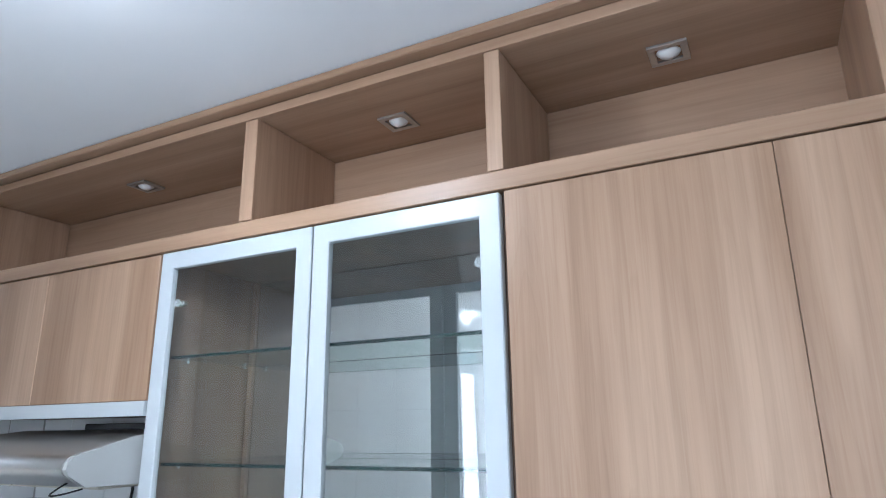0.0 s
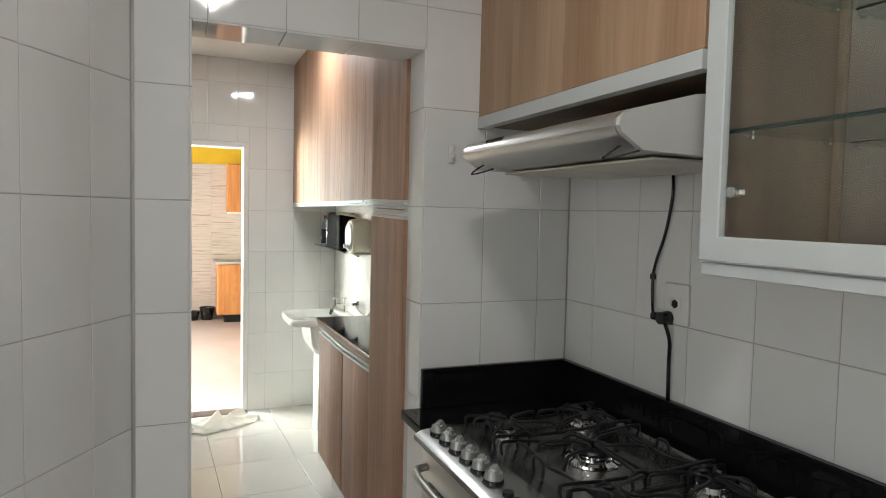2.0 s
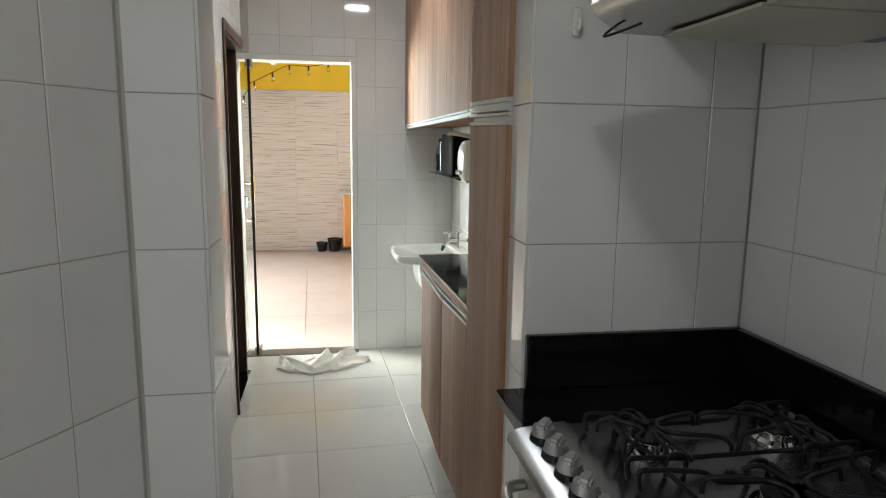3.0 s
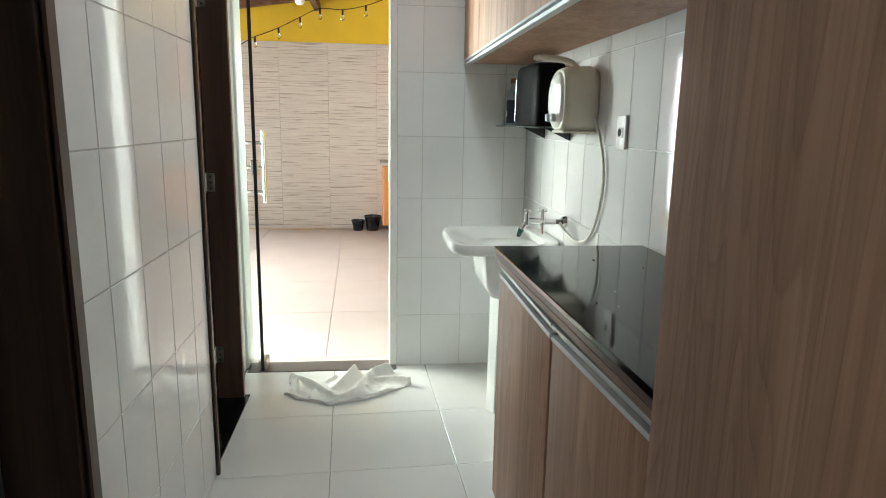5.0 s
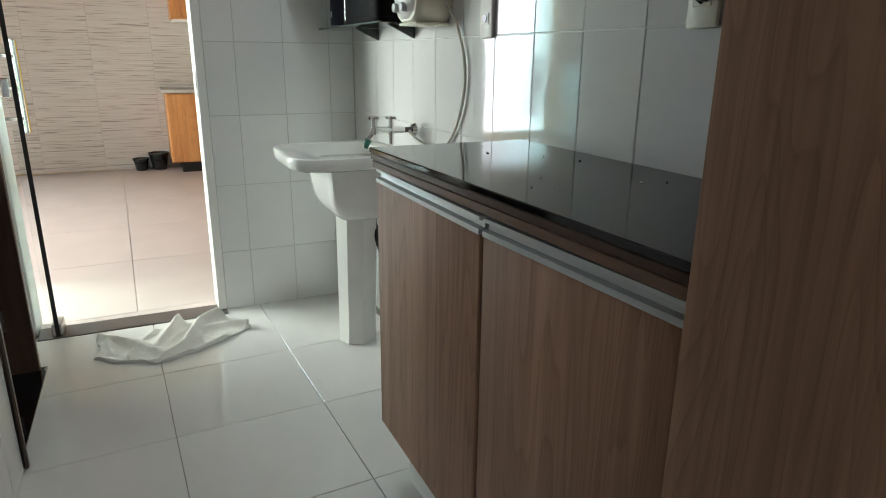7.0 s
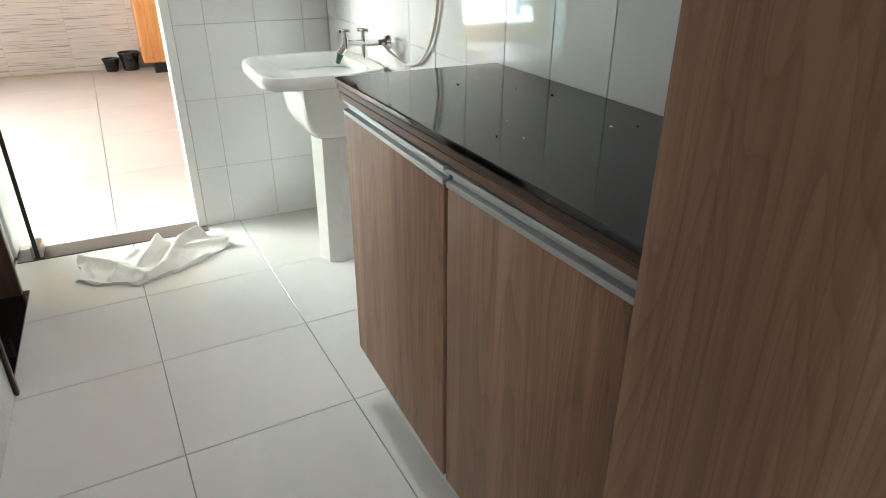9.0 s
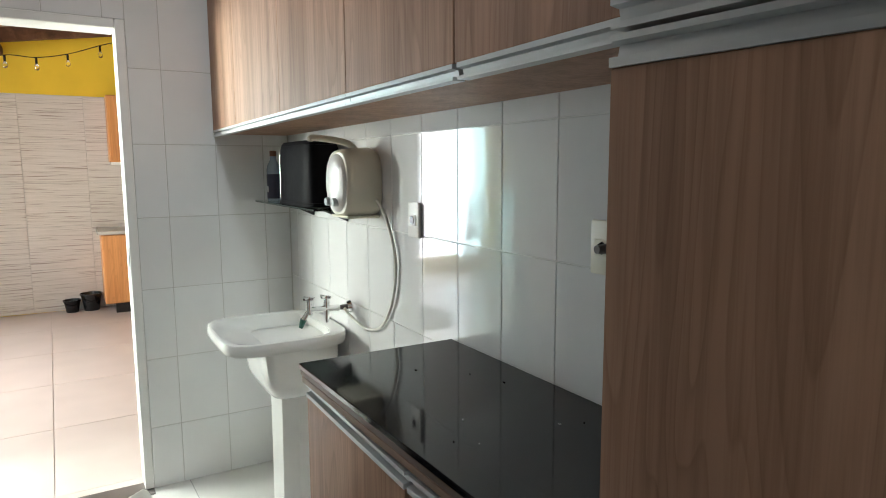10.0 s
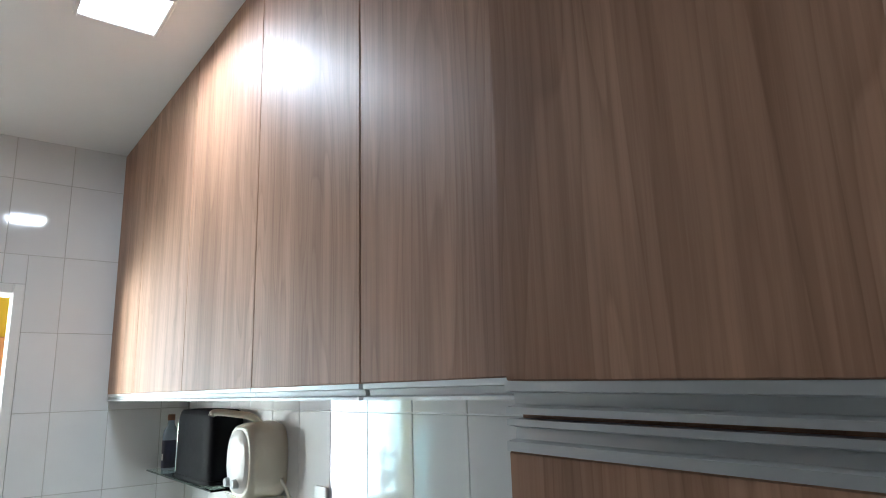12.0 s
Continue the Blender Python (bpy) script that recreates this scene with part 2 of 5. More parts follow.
def tube_into(bm, pts, r, n=8):
    """A round tube along a smooth line through pts."""
    P = [Vector(p) for p in pts]
    fine = []
    for i in range(len(P) - 1):
        p0, p1, p2, p3 = P[max(i - 1, 0)], P[i], P[i + 1], P[min(i + 2, len(P) - 1)]
        for k in range(6):
            t = k / 6
            fine.append(0.5 * ((2 * p1) + (p2 - p0) * t + (2 * p0 - 5 * p1 + 4 * p2 - p3) * t * t + (3 * p1 - p0 - 3 * p2 + p3) * t ** 3))
    fine.append(P[-1])
    rings, up = [], Vector((0.13, 0.31, 0.94)).normalized()
    for i, p in enumerate(fine):
        d = (fine[min(i + 1, len(fine) - 1)] - fine[max(i - 1, 0)]).normalized()
        side = d.cross(up)
        side = side.normalized() if side.length > 1e-4 else Vector((1, 0, 0))
        nrm = side.cross(d)
        rings.append([bm.verts.new(p + r * (math.cos(2 * math.pi * k / n) * side + math.sin(2 * math.pi * k / n) * nrm)) for k in range(n)])
    for a, b in zip(rings, rings[1:]):
        for k in range(n):
            bm.faces.new((a[k], a[(k + 1) % n], b[(k + 1) % n], b[k]))
    bm.faces.new(rings[0][::-1])
    bm.faces.new(rings[-1])


def tube_bm(pts, r, n=8):
    bm = bmesh.new()
    tube_into(bm, pts, r, n)
    return bm


def profile_bm(outline, x0, x1):
    """A (y, z) outline drawn out along x."""
    bm = bmesh.new()
    a = [bm.verts.new((x0, y, z)) for y, z in outline]
    b = [bm.verts.new((x1, y, z)) for y, z in outline]
    n = len(outline)
    for i in range(n):
        bm.faces.new((a[i], a[(i + 1) % n], b[(i + 1) % n], b[i]))
    bm.faces.new(a[::-1])
    bm.faces.new(b)
    bmesh.ops.recalc_face_normals(bm, faces=bm.faces)
    return bm


def lathe_bm(outline, n=24, at=(0, 0, 0)):
    """A (radius, z) outline turned about z."""
    bm = bmesh.new()
    rings = []
    for r, z in outline:
        rings.append([bm.verts.new((at[0] + r * math.cos(2 * math.pi * k / n), at[1] + r * math.sin(2 * math.pi * k / n), at[2] + z)) for k in range(n)])
    for a, b in zip(rings, rings[1:]):
        for k in range(n):
            bm.faces.new((a[k], a[(k + 1) % n], b[(k + 1) % n], b[k]))
    bm.faces.new(rings[0][::-1])
    bm.faces.new(rings[-1])
    bmesh.ops.recalc_face_normals(bm, faces=bm.faces)
    return bm


def smooth_faces(bm, angle=35):
    for f in bm.faces:
        f.smooth = True
    lim = radians(angle)
    for e in bm.edges:
        if len(e.link_faces) == 2 and e.calc_face_angle(0) > lim:
            e.smooth = False


def mesh_of(name, bm, material, smooth=True):
    if smooth:
        smooth_faces(bm)
    me = bpy.data.meshes.new(name)
    bm.to_mesh(me)
    bm.free()
    me.materials.append(material)
    return me


def part(name, bm, material, parent, label="", smooth=True):
    ob = new(name, mesh_of(name, bm, material, smooth))
    ob.parent = parent
    return tagged(ob, label=label)


def thing(name, at, label, category, group="", kind=""):
    ob = new(name)
    ob.location = at
    ob.empty_display_size = 0.05
    return tagged(ob, label, category, group, kind)


def hang(ob, at):
    """Moves a part's mesh so that world-placed geometry fits a thing that stands at `at`."""
    ob.data.transform(Matrix.Translation(-Vector(at)))
    return ob


class Thing:
    """A thing whose parts are given in world places."""

    def __init__(self, name, at, label, category, group="", kind=""):
        self.at = Vector(at)
        self.ob = thing(name, at, label, category, group, kind)

    def add(self, name, bm, material, label="", under=None, smooth=True):
        ob = part(name, bm, material, under or self.ob, label, smooth)
        return hang(ob, self.at)


def solo(name, bm, material, label, category, group="", kind="", smooth=True):
    return tagged(new(name, mesh_of(name, bm, material, smooth)), label, category, group, kind)


def structure(name, bm, material, label, category="wall", smooth=False):
    return solo(name, bm, material, label, category, kind="structure", smooth=smooth)


def wall_bm(axis, at, thick, a0, a1, z0, z1, holes=()):
    """A wall along x or y with holes (a0, a1, z0, z1) cut through it. axis: the one that the wall is square to."""
    bm = bmesh.new()
    cuts = sorted({a0, a1, *[h[0] for h in holes], *[h[1] for h in holes]})
    for u0, u1 in zip(cuts, cuts[1:]):
        mid = (u0 + u1) / 2
        solid = [(z0, z1)]
        for h in holes:
            if h[0] < mid < h[1]:
                solid = [(s0, s1) for lo, hi in solid for s0, s1 in ((lo, min(hi, h[2])), (max(lo, h[3]), hi)) if s1 - s0 > 1e-4]
        for s0, s1 in solid:
            if axis == "x":
                box_into(bm, at, at + thick, u0, u1, s0, s1)
            else:
                box_into(bm, u0, u1, at, at + thick, s0, s1)
    return bm
ORANGE = wood("orange_pine_laminate", (0.50, 0.20, 0.07), (0.62, 0.28, 0.10), (0.70, 0.34, 0.13), 0.4)
YELLOW = plain("yellow_wall_paint", (0.78, 0.52, 0.03), 0.75, vary=0.05)
ROOFWOOD = wood("brown_roof_wood", (0.10, 0.045, 0.025), (0.17, 0.08, 0.045), (0.24, 0.12, 0.07), 0.6, axis="x")
PINKTILE = plain("matt_pinkish_floor_tile", (0.54, 0.465, 0.44), 0.35, vary=0.06, grain=12)
YARD_GROUT = plain("pale_yard_grout", (0.62, 0.55, 0.52), 0.8, vary=0.1)
COUNTER_GREY = plain("grey_granite_top", (0.42, 0.39, 0.36), 0.25, vary=0.25, grain=140)
CLOTH = plain("off_white_cotton", (0.74, 0.72, 0.67), 0.95, vary=0.08, grain=220, relief=0.6)
CABLE = plain("white_vinyl_hose", (0.78, 0.77, 0.70), 0.35, vary=0.03)
GREEN_PL = plain("dark_green_plastic", (0.01, 0.09, 0.06), 0.3)
SILL = plain("dark_grey_sill_stone", (0.10, 0.085, 0.08), 0.3, vary=0.25, grain=90)
GREASE = plain("grease_stained_filter", (0.50, 0.46, 0.38), 0.35, vary=0.22, grain=30)
BULB = clear_glass("bulb_glass", (0.98, 0.97, 0.94))


def ribbed_stone(name):
    """Beige wall tile with wavy horizontal ribs in two tones."""
    m, nt, b = nodes_of(name, 0.45)
    v = coords(nt, (1, 1, 1), True)
    stretch = nt.nodes.new("ShaderNodeMapping")
    stretch.inputs["Scale"].default_value = (1.0, 2.6, 105.0)
    nt.links.new(v, stretch.inputs["Vector"])
    ribs = noise_tex(nt, stretch.outputs[0], 1.0, 3.0, 0.5, 0.5)
    col = ramp(nt, ribs, [(0.35, (0.33, 0.28, 0.25)), (0.42, (0.56, 0.51, 0.475)), (0.62, (0.63, 0.58, 0.545))])
    nt.links.new(col, b.inputs["Base Color"])
    bump(nt, b, ribs, 0.5, 0.006)
    return m


RIBBED = ribbed_stone("ribbed_beige_tile")


# ---- structure ----
DOOR_K = (1.838, 2.541, 0.0, 2.035)    # opening between kitchen and laundry
DOOR_Y = (1.475, 2.275, 0.0, 2.0)      # opening to the yard
DOOR_N = (-2.79, -2.06, 0.0, 2.0)     # near side door of the laundry
DOOR_F = (-4.41, -3.725, 0.0, 2.0)     # far side door of the laundry
wall_mid = structure("wall_kitchen_end", wall_bm("x", XE2, XE - XE2 + 0.004, 1.53, 3.3, 0, CEIL, [DOOR_K]), GROUT, "white tiled wall with a doorway to the laundry")
wall_kit = structure("wall_kitchen_back", wall_bm("y", YK - 0.004, 0.164, XE, 3.6, 0, CEIL), GROUT, "white tiled kitchen wall behind the cabinets")
wall_stub = structure("wall_stub", wall_bm("y", -0.14, 0.144, 0.0, 1.25, 0, CEIL), GROUT, "white tiled slanting wall beside the passage")
wall_stub.matrix_world = pose(XE, YS, 0, 0, 0, -30.7)
wall_lau = structure("wall_laundry_right", wall_bm("y", YL - 0.004, 0.164, XF - 0.15, XE2, 0, CEIL), GROUT_WHITE, "white glossy tiled laundry wall")
wall_far = structure("wall_laundry_far", wall_bm("x", XF - 0.15, 0.154, -0.55, 6.0, 0, 3.3, [DOOR_Y]), GROUT_PALE, "white tiled wall with the door to the yard")
wall_left = structure("wall_laundry_left", wall_bm("y", YW - 0.14, 0.144, DOOR_F[0] + 0.001, XE2, 0, CEIL, [DOOR_N, (DOOR_F[0] + 0.001, *DOOR_F[1:])]), GROUT_PALE, "white tiled laundry wall with two dark doorways")
structure("wall_laundry_corner", wall_bm("y", 1.36, 0.14, XF, DOOR_F[0], 0, CEIL), PAINT, "narrow white wall end beside the yard door")
structure("wall_room_side", wall_bm("x", XE2, XE - XE2, -2.2, 1.53, 0, CEIL, [(-1.98, -0.55, 0.95, 2.45)]), PAINT, "plain white room wall with a wide window opening")
# unseen wall, both openings added to let daylight in
structure("wall_room_window", wall_bm("y", -2.2, 0.2, XE2, 3.6, 0, CEIL, [(-1.70, -0.75, 0.95, 2.45), (0.35, 2.25, 0.9, 2.2)]), PAINT, "unseen white wall with two added window openings")
structure("wall_room_end", wall_bm("x", 3.6, 0.15, -2.2, YK + 0.16, 0, CEIL), PAINT, "plain white room wall")
structure("wall_store_back", wall_bm("y", -0.4, 0.1, XF, XE2, 0, CEIL), PAINT, "plain wall of the dark side rooms")
structure("wall_store_middle", wall_bm("x", -3.3, 0.1, -0.3, YW - 0.14, 0, CEIL), PAINT, "plain wall between the dark side rooms")
floor_in = structure("floor", box_bm(XF, 3.75, -2.2, YK + 0.16, -0.12, -0.006), FLOOR_GROUT, "pale polished tile floor with thin dark joints", "floor")
structure("ceiling", box_bm(XF, 3.75, -2.2, YK + 0.16, CEIL, CEIL + 0.12), PAINT, "smooth white painted ceiling", "ceiling")
structure("door_sill", box_bm(-4.825, -4.692, DOOR_Y[0] + 0.04, DOOR_Y[1] - 0.002, -0.1, 0.004, 0.002), SILL, "dark grey stone sill under the yard door", "sill")
structure("store_floor", box_bm(DOOR_F[0], DOOR_F[1], 0.7, YW - 0.004, -0.05, 0.008), GRANITE, "black stone threshold of the side room", "sill")


# ---- kitchen wall cabinets ----
YC = 2.729      # cabinet fronts
X_GL, X_GM, X_GR = -0.777, -0.270, 0.203
niche = Thing("niche_cabinet", (-0.4, YC, 2.225), "open oak niche row with downlights under the ceiling", "cabinet")
niche.add("top_band", box_bm(XE + 0.004, 1.6, YC - 0.034, YC + 0.02, 2.577, CEIL - 0.003, 0.003), OAK_H)
niche.add("top_panel", box_bm(XE + 0.004, 1.6, YC, YK - 0.008, 2.548, 2.574, 0.0015), OAK_H)
niche.add("shelf_panel", box_bm(XE + 0.004, 1.6, YC, YK - 0.008, 2.222, 2.264, 0.002), OAK_H)
niche.add("back_panel", box_bm(XE + 0.004, 1.6, YK - 0.03, YK - 0.010, 2.266, 2.546), OAK_H)
for x0, x1 in ((XE + 0.004, XE + 0.022), (-0.511, -0.468), (0.177, 0.213), (0.870, 0.906), (1.58, 1.6)):
    niche.add("divider", box_bm(x0, x1, YC + 0.001, YK - 0.032, 2.266, 2.546, 0.0015), OAK)
for x in (-1.135, -0.153, 0.539, 1.24):
    dl = Thing("downlight", (x, 2.922, 2.548), "small square recessed steel downlight in oak panel", "downlight", "niche downlights")
    bm = bmesh.new()
    for a, b, c, d in ((-0.042, 0.042, -0.042, -0.027), (-0.042, 0.042, 0.027, 0.042), (-0.042, -0.027, -0.027, 0.027), (0.027, 0.042, -0.027, 0.027)):
        box_into(bm, x + a, x + b, 2.922 + c, 2.922 + d, 2.541, 2.5475, 0.001)
    dl.add("frame", bm, STEEL)
    dl.add("lamp", lathe_bm([(0.001, -0.014), (0.012, -0.012), (0.021, -0.006), (0.026, 0.0)], 20, (x, 2.922, 2.5465)), WHITE_PL, "unlit white lamp")

hc = Thing("hood_cabinet", (-1.27, YC, 1.785), "oak lift-up wall cabinet above the range hood", "cabinet")
hc.add("body", box_bm(XE + 0.004, X_GL - 0.004, YC + 0.02, YK - 0.008, 1.80, 2.220), OAK_IN_SHADED)
for x0, x1 in ((XE + 0.006, -1.2695), (-1.2675, X_GL - 0.006)):
    hc.add("door", box_bm(x0, x1, YC, YC + 0.018, 1.832, 2.216, 0.0015), OAK)
hc.add("edge_profile", profile_bm([(YC - 0.003, 1.794), (YC - 0.003, 1.831), (YC + 0.016, 1.831), (YC + 0.016, 1.807), (YC + 0.03, 1.807), (YC + 0.03, 1.794)], XE + 0.006, X_GL - 0.006), WHITE_ALU, "white aluminium pull profile")

def frame_bm(x0, x1, z0, z1, f, y0, y1):
    """A mitred frame of four bars in one piece, its edges eased."""
    bm = bmesh.new()
    loops = []
    for y in (y0, y1):
        for d in (0.0, f):
            loops.append([bm.verts.new(p) for p in ((x0 + d, y, z0 + d), (x1 - d, y, z0 + d), (x1 - d, y, z1 - d), (x0 + d, y, z1 - d))])
    fo, fi, bo, bi = loops
    for k in range(4):
        n = (k + 1) % 4
        bm.faces.new((fo[k], fo[n], fi[n], fi[k]))
        bm.faces.new((bo[k], bi[k], bi[n], bo[n]))
        bm.faces.new((fo[k], bo[k], bo[n], fo[n]))
        bm.faces.new((fi[k], fi[n], bi[n], bi[k]))
    bmesh.ops.recalc_face_normals(bm, faces=bm.faces)
    edge = [e for e in bm.edges if e.calc_face_angle(0) > 1.0]
    bmesh.ops.bevel(bm, geom=edge, offset=0.0025, segments=1, affect="EDGES")
    return bm


gc = Thing("glass_cabinet", (-0.28, YC, 1.43), "empty oak display cabinet with two white-framed glass doors", "cabinet")
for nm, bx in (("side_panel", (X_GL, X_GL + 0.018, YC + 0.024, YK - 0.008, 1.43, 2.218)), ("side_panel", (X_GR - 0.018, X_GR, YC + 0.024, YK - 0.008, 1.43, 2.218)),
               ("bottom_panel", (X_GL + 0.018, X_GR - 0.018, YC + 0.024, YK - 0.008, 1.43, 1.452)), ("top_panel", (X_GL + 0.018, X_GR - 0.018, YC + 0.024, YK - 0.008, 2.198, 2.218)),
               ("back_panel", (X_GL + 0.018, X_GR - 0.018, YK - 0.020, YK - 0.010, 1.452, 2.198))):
    gc.add(nm, box_bm(*bx, 0.001), OAK_IN_SHADED)
gc.add("mirror", box_bm(X_GL + 0.020, X_GR - 0.020, YK - 0.0255, YK - 0.0205, 1.455, 2.195), MIRROR, "mirror lining of the cabinet back")
gc.add("corner_strip", box_bm(X_GL + 0.0185, X_GL + 0.034, YK - 0.040, YK - 0.0262, 1.454, 2.196, 0.001), OAK_IN_SHADED, "oak corner strip beside the mirror")
gc.add("light_rail", box_bm(X_GL + 0.004, X_GR - 0.004, YC + 0.006, YC + 0.022, 1.405, 1.429, 0.002), WHITE_ALU, "white lower trim")
for z in (1.672, 1.938):
    for xa, xb in ((X_GL + 0.02, X_GR - 0.02),):
        sh = gc.add("glass_shelf", box_bm(xa, xb, YC + 0.05, YK - 0.032, z, z + 0.007, 0.001), SHELF_GLASS, "clear glass shelf with green edges")
        sh.visible_shadow = False
        gc.add("front_edge", box_bm(xa, xb, YC + 0.0465, YC + 0.0495, z - 0.0005, z + 0.0075, 0.0005), EDGE_GREEN, "dark green ground edge", sh)
        for x in (xa + 0.008, xb - 0.008):
            for y in (YC + 0.09, YK - 0.07):
                gc.add("shelf_pin", rod_bm((x - 0.008, y, z - 0.005), (x + 0.008, y, z - 0.005), 0.004, n=8), CHROME, under=sh)
for x0, x1 in ((X_GL + 0.002, X_GM - 0.002), (X_GM + 0.002, X_GR - 0.002)):
    f0, z0, z1 = 0.046, 1.432, 2.217
    bm = frame_bm(x0, x1, z0, z1, f0, YC - 0.001, YC + 0.020)
    door = gc.add("door", bm, WHITE_ALU, "white aluminium framed glass door")
    pane = gc.add("pane", box_bm(x0 + f0 - 0.006, x1 - f0 + 0.006, YC + 0.009, YC + 0.013, z0 + f0 - 0.006, z1 - f0 + 0.006), GLASS, under=door)
    pane.visible_shadow = False
    hx = x0 + 0.055 if x0 < -0.5 else x1 - 0.055
    for z in (1.56, 2.08):
        bm = rod_bm((hx, YC + 0.018, z), (hx, YC + 0.034, z), 0.011, n=14)
        box_into(bm, hx - 0.006, hx + 0.018, YC + 0.022, YC + 0.036, z - 0.006, z + 0.006, 0.002)
        gc.add("hinge", bm, CHROME, under=door)

pc = Thing("plain_cabinet", (0.9, YC, 1.43), "closed oak wall cabinet with two plain doors", "cabinet")
pc.add("body", box_bm(X_GR + 0.006, 1.6, YC + 0.02, YK - 0.008, 1.43, 2.218), OAK_IN_SHADED)
for x0, x1 in ((X_GR + 0.009, 0.7000), (0.7009, 1.598)):
    pc.add("door", box_bm(x0, x1, YC, YC + 0.018, 1.43, 2.217, 0.001), OAK)

# ---- range hood ----
hood = Thing("range_hood", (-1.18, 2.8, 1.63), "brushed steel range hood with rounded nose, grease-stained below", "range hood")
HX0, HX1 = -1.468, -0.80
nose = [(2.560, 1.656), (2.548, 1.664), (2.542, 1.676), (2.545, 1.690), (2.556, 1.701), (2.575, 1.708), (2.72, 1.746), (2.86, 1.762), (YK - 0.07, 1.762), (YK - 0.07, 1.628), (2.86, 1.629), (2.60, 1.634)]
hood.add("shell", profile_bm(nose, HX0, HX1), STEEL)
hood.add("end_cap", profile_bm([(y + (0.004 if y < 2.6 else 0), z) for y, z in nose], HX1, HX1 + 0.012), GREY_PL, "grey plastic end cap")
hood.add("end_cap", profile_bm([(y + (0.004 if y < 2.6 else 0), z) for y, z in nose], HX0 - 0.012, HX0), GREY_PL, "grey plastic end cap")
hood.add("back_box", box_bm(HX0 + 0.02, X_GL - 0.012, YK - 0.068, YK - 0.010, 1.632, 1.782, 0.002), BLACK, "black rear housing")
for x0, x1 in ((HX0 + 0.03, -1.18), (-1.17, HX1 - 0.03)):
    hood.add("filter", box_bm(x0, x1, 2.66, YK - 0.10, 1.6225, 1.628, 0.001), GREASE, "grease-stained filter plate")
bm = bmesh.new()
for i in range(5):
    rod_into(bm, (-1.335 + i * 0.018, 2.560, 1.700), (-1.335 + i * 0.018, 2.549, 1.696), 0.0055, n=10)
hood.add("button_row", bm, BLACK)
for x in (HX0 + 0.05, HX1 - 0.03):
    hood.add("wire_clip", tube_bm([(x, 2.585, 1.645), (x - 0.004, 2.572, 1.638), (x - 0.014, 2.552, 1.620), (x + 0.012, 2.562, 1.621), (x + 0.045, 2.59, 1.632)], 0.0022, 6), IRON, "dark bent wire clip")
cord = Thing("power_cord", (-1.25, YK, 1.23), "black power cord with plug in a wall socket", "cable")
cord.add("wire", tube_bm([(-1.250, YK - 0.012, 1.64), (-1.246, YK - 0.014, 1.57), (-1.268, YK - 0.014, 1.47), (-1.30, YK - 0.014, 1.39), (-1.312, YK - 0.014, 1.34), (-1.308, YK - 0.016, 1.27), (-1.285, YK - 0.03, 1.235), (-1.255, YK - 0.04, 1.232)], 0.0045), BLACK)
cord.add("wire", tube_bm([(-1.236, YK - 0.035, 1.225), (-1.228, YK - 0.02, 1.17), (-1.235, YK - 0.013, 1.10), (-1.232, YK - 0.013, 1.0)], 0.0055), BLACK)
cord.add("switch", box_bm(-1.319, -1.304, YK - 0.021, YK - 0.008, 1.333, 1.35, 0.002), BLACK)
plug = bmesh.new()
rod_into(plug, (-1.238, YK - 0.012, 1.232), (-1.238, YK - 0.05, 1.232), 0.021, 0.017, 16)
box_into(plug, -1.285, -1.245, YK - 0.045, YK - 0.024, 1.222, 1.244, 0.006, 2)
cord.add("plug", plug, BLACK)


def socket_plate(x, y, z, facing, w=0.075, h=0.115, label="white wall socket plate on tiles", mat=WHITE_PL, gang=1):
    t = Thing("wall_socket", (x, y, z), label, "socket")
    t.add("plate", box_bm(x - w / 2, x + w / 2, y - 0.010, y - 0.0005, z - h / 2, z + h / 2, 0.004, 2), mat)
    for i in range(gang):
        zz = z + (i - (gang - 1) / 2) * 0.045
        t.add("module", box_bm(x - 0.021, x + 0.021, y - 0.0125, y - 0.0095, zz - 0.0165, zz + 0.0165, 0.002), mat)
    t.add("outlet", rod_bm((x, y - 0.0145, z), (x, y - 0.0122, z), 0.0125, n=6), BLACK, "black six-sided outlet")
    return t


socket_plate(-1.213, YK - 0.0075, 1.275, -1, 0.092, 0.112)
hook = Thing("wall_hook", (XE, 2.632, 1.70), "small white adhesive hook on the tiles", "hook")
hook.add("plate", box_bm(XE + 0.0075, XE + 0.013, 2.622, 2.642, 1.675, 1.735, 0.005, 2), WHITE_PL)
hook.add("peg", tube_bm([(XE + 0.012, 2.632, 1.70), (XE + 0.024, 2.632, 1.688), (XE + 0.030, 2.632, 1.695), (XE + 0.030, 2.632, 1.71)], 0.004, 8), WHITE_PL)

# ---- counter and stove ----
cz = 0.872
ct = Thing("kitchen_counter", (XE, YK, 0.0), "black granite counter with a raised back edge", "counter")
ct.add("slab", box_bm(XE + 0.008, -1.535, 2.475, YK - 0.008, cz - 0.03, cz, 0.003), GRANITE)
ct.add("slab", box_bm(-0.715, 1.6, 2.475, YK - 0.008, cz - 0.03, cz, 0.003), GRANITE)
ct.add("upstand", box_bm(XE + 0.030, 1.6, YK - 0.030, YK - 0.008, cz + 0.001, 1.003, 0.003), GRANITE)
ct.add("upstand", box_bm(XE + 0.008, XE + 0.029, 2.541, YK - 0.008, cz + 0.001, 1.003, 0.003), GRANITE)
ct.add("side_panel", box_bm(XE + 0.008, -1.545, 2.50, YK - 0.008, 0.0, cz - 0.031, 0.002), WHITE_PL, "white filler panel")
ct.add("side_panel", box_bm(-0.70, 1.6, 2.50, YK - 0.008, 0.0, cz - 0.031, 0.002), WHITE_PL, "white base panel")

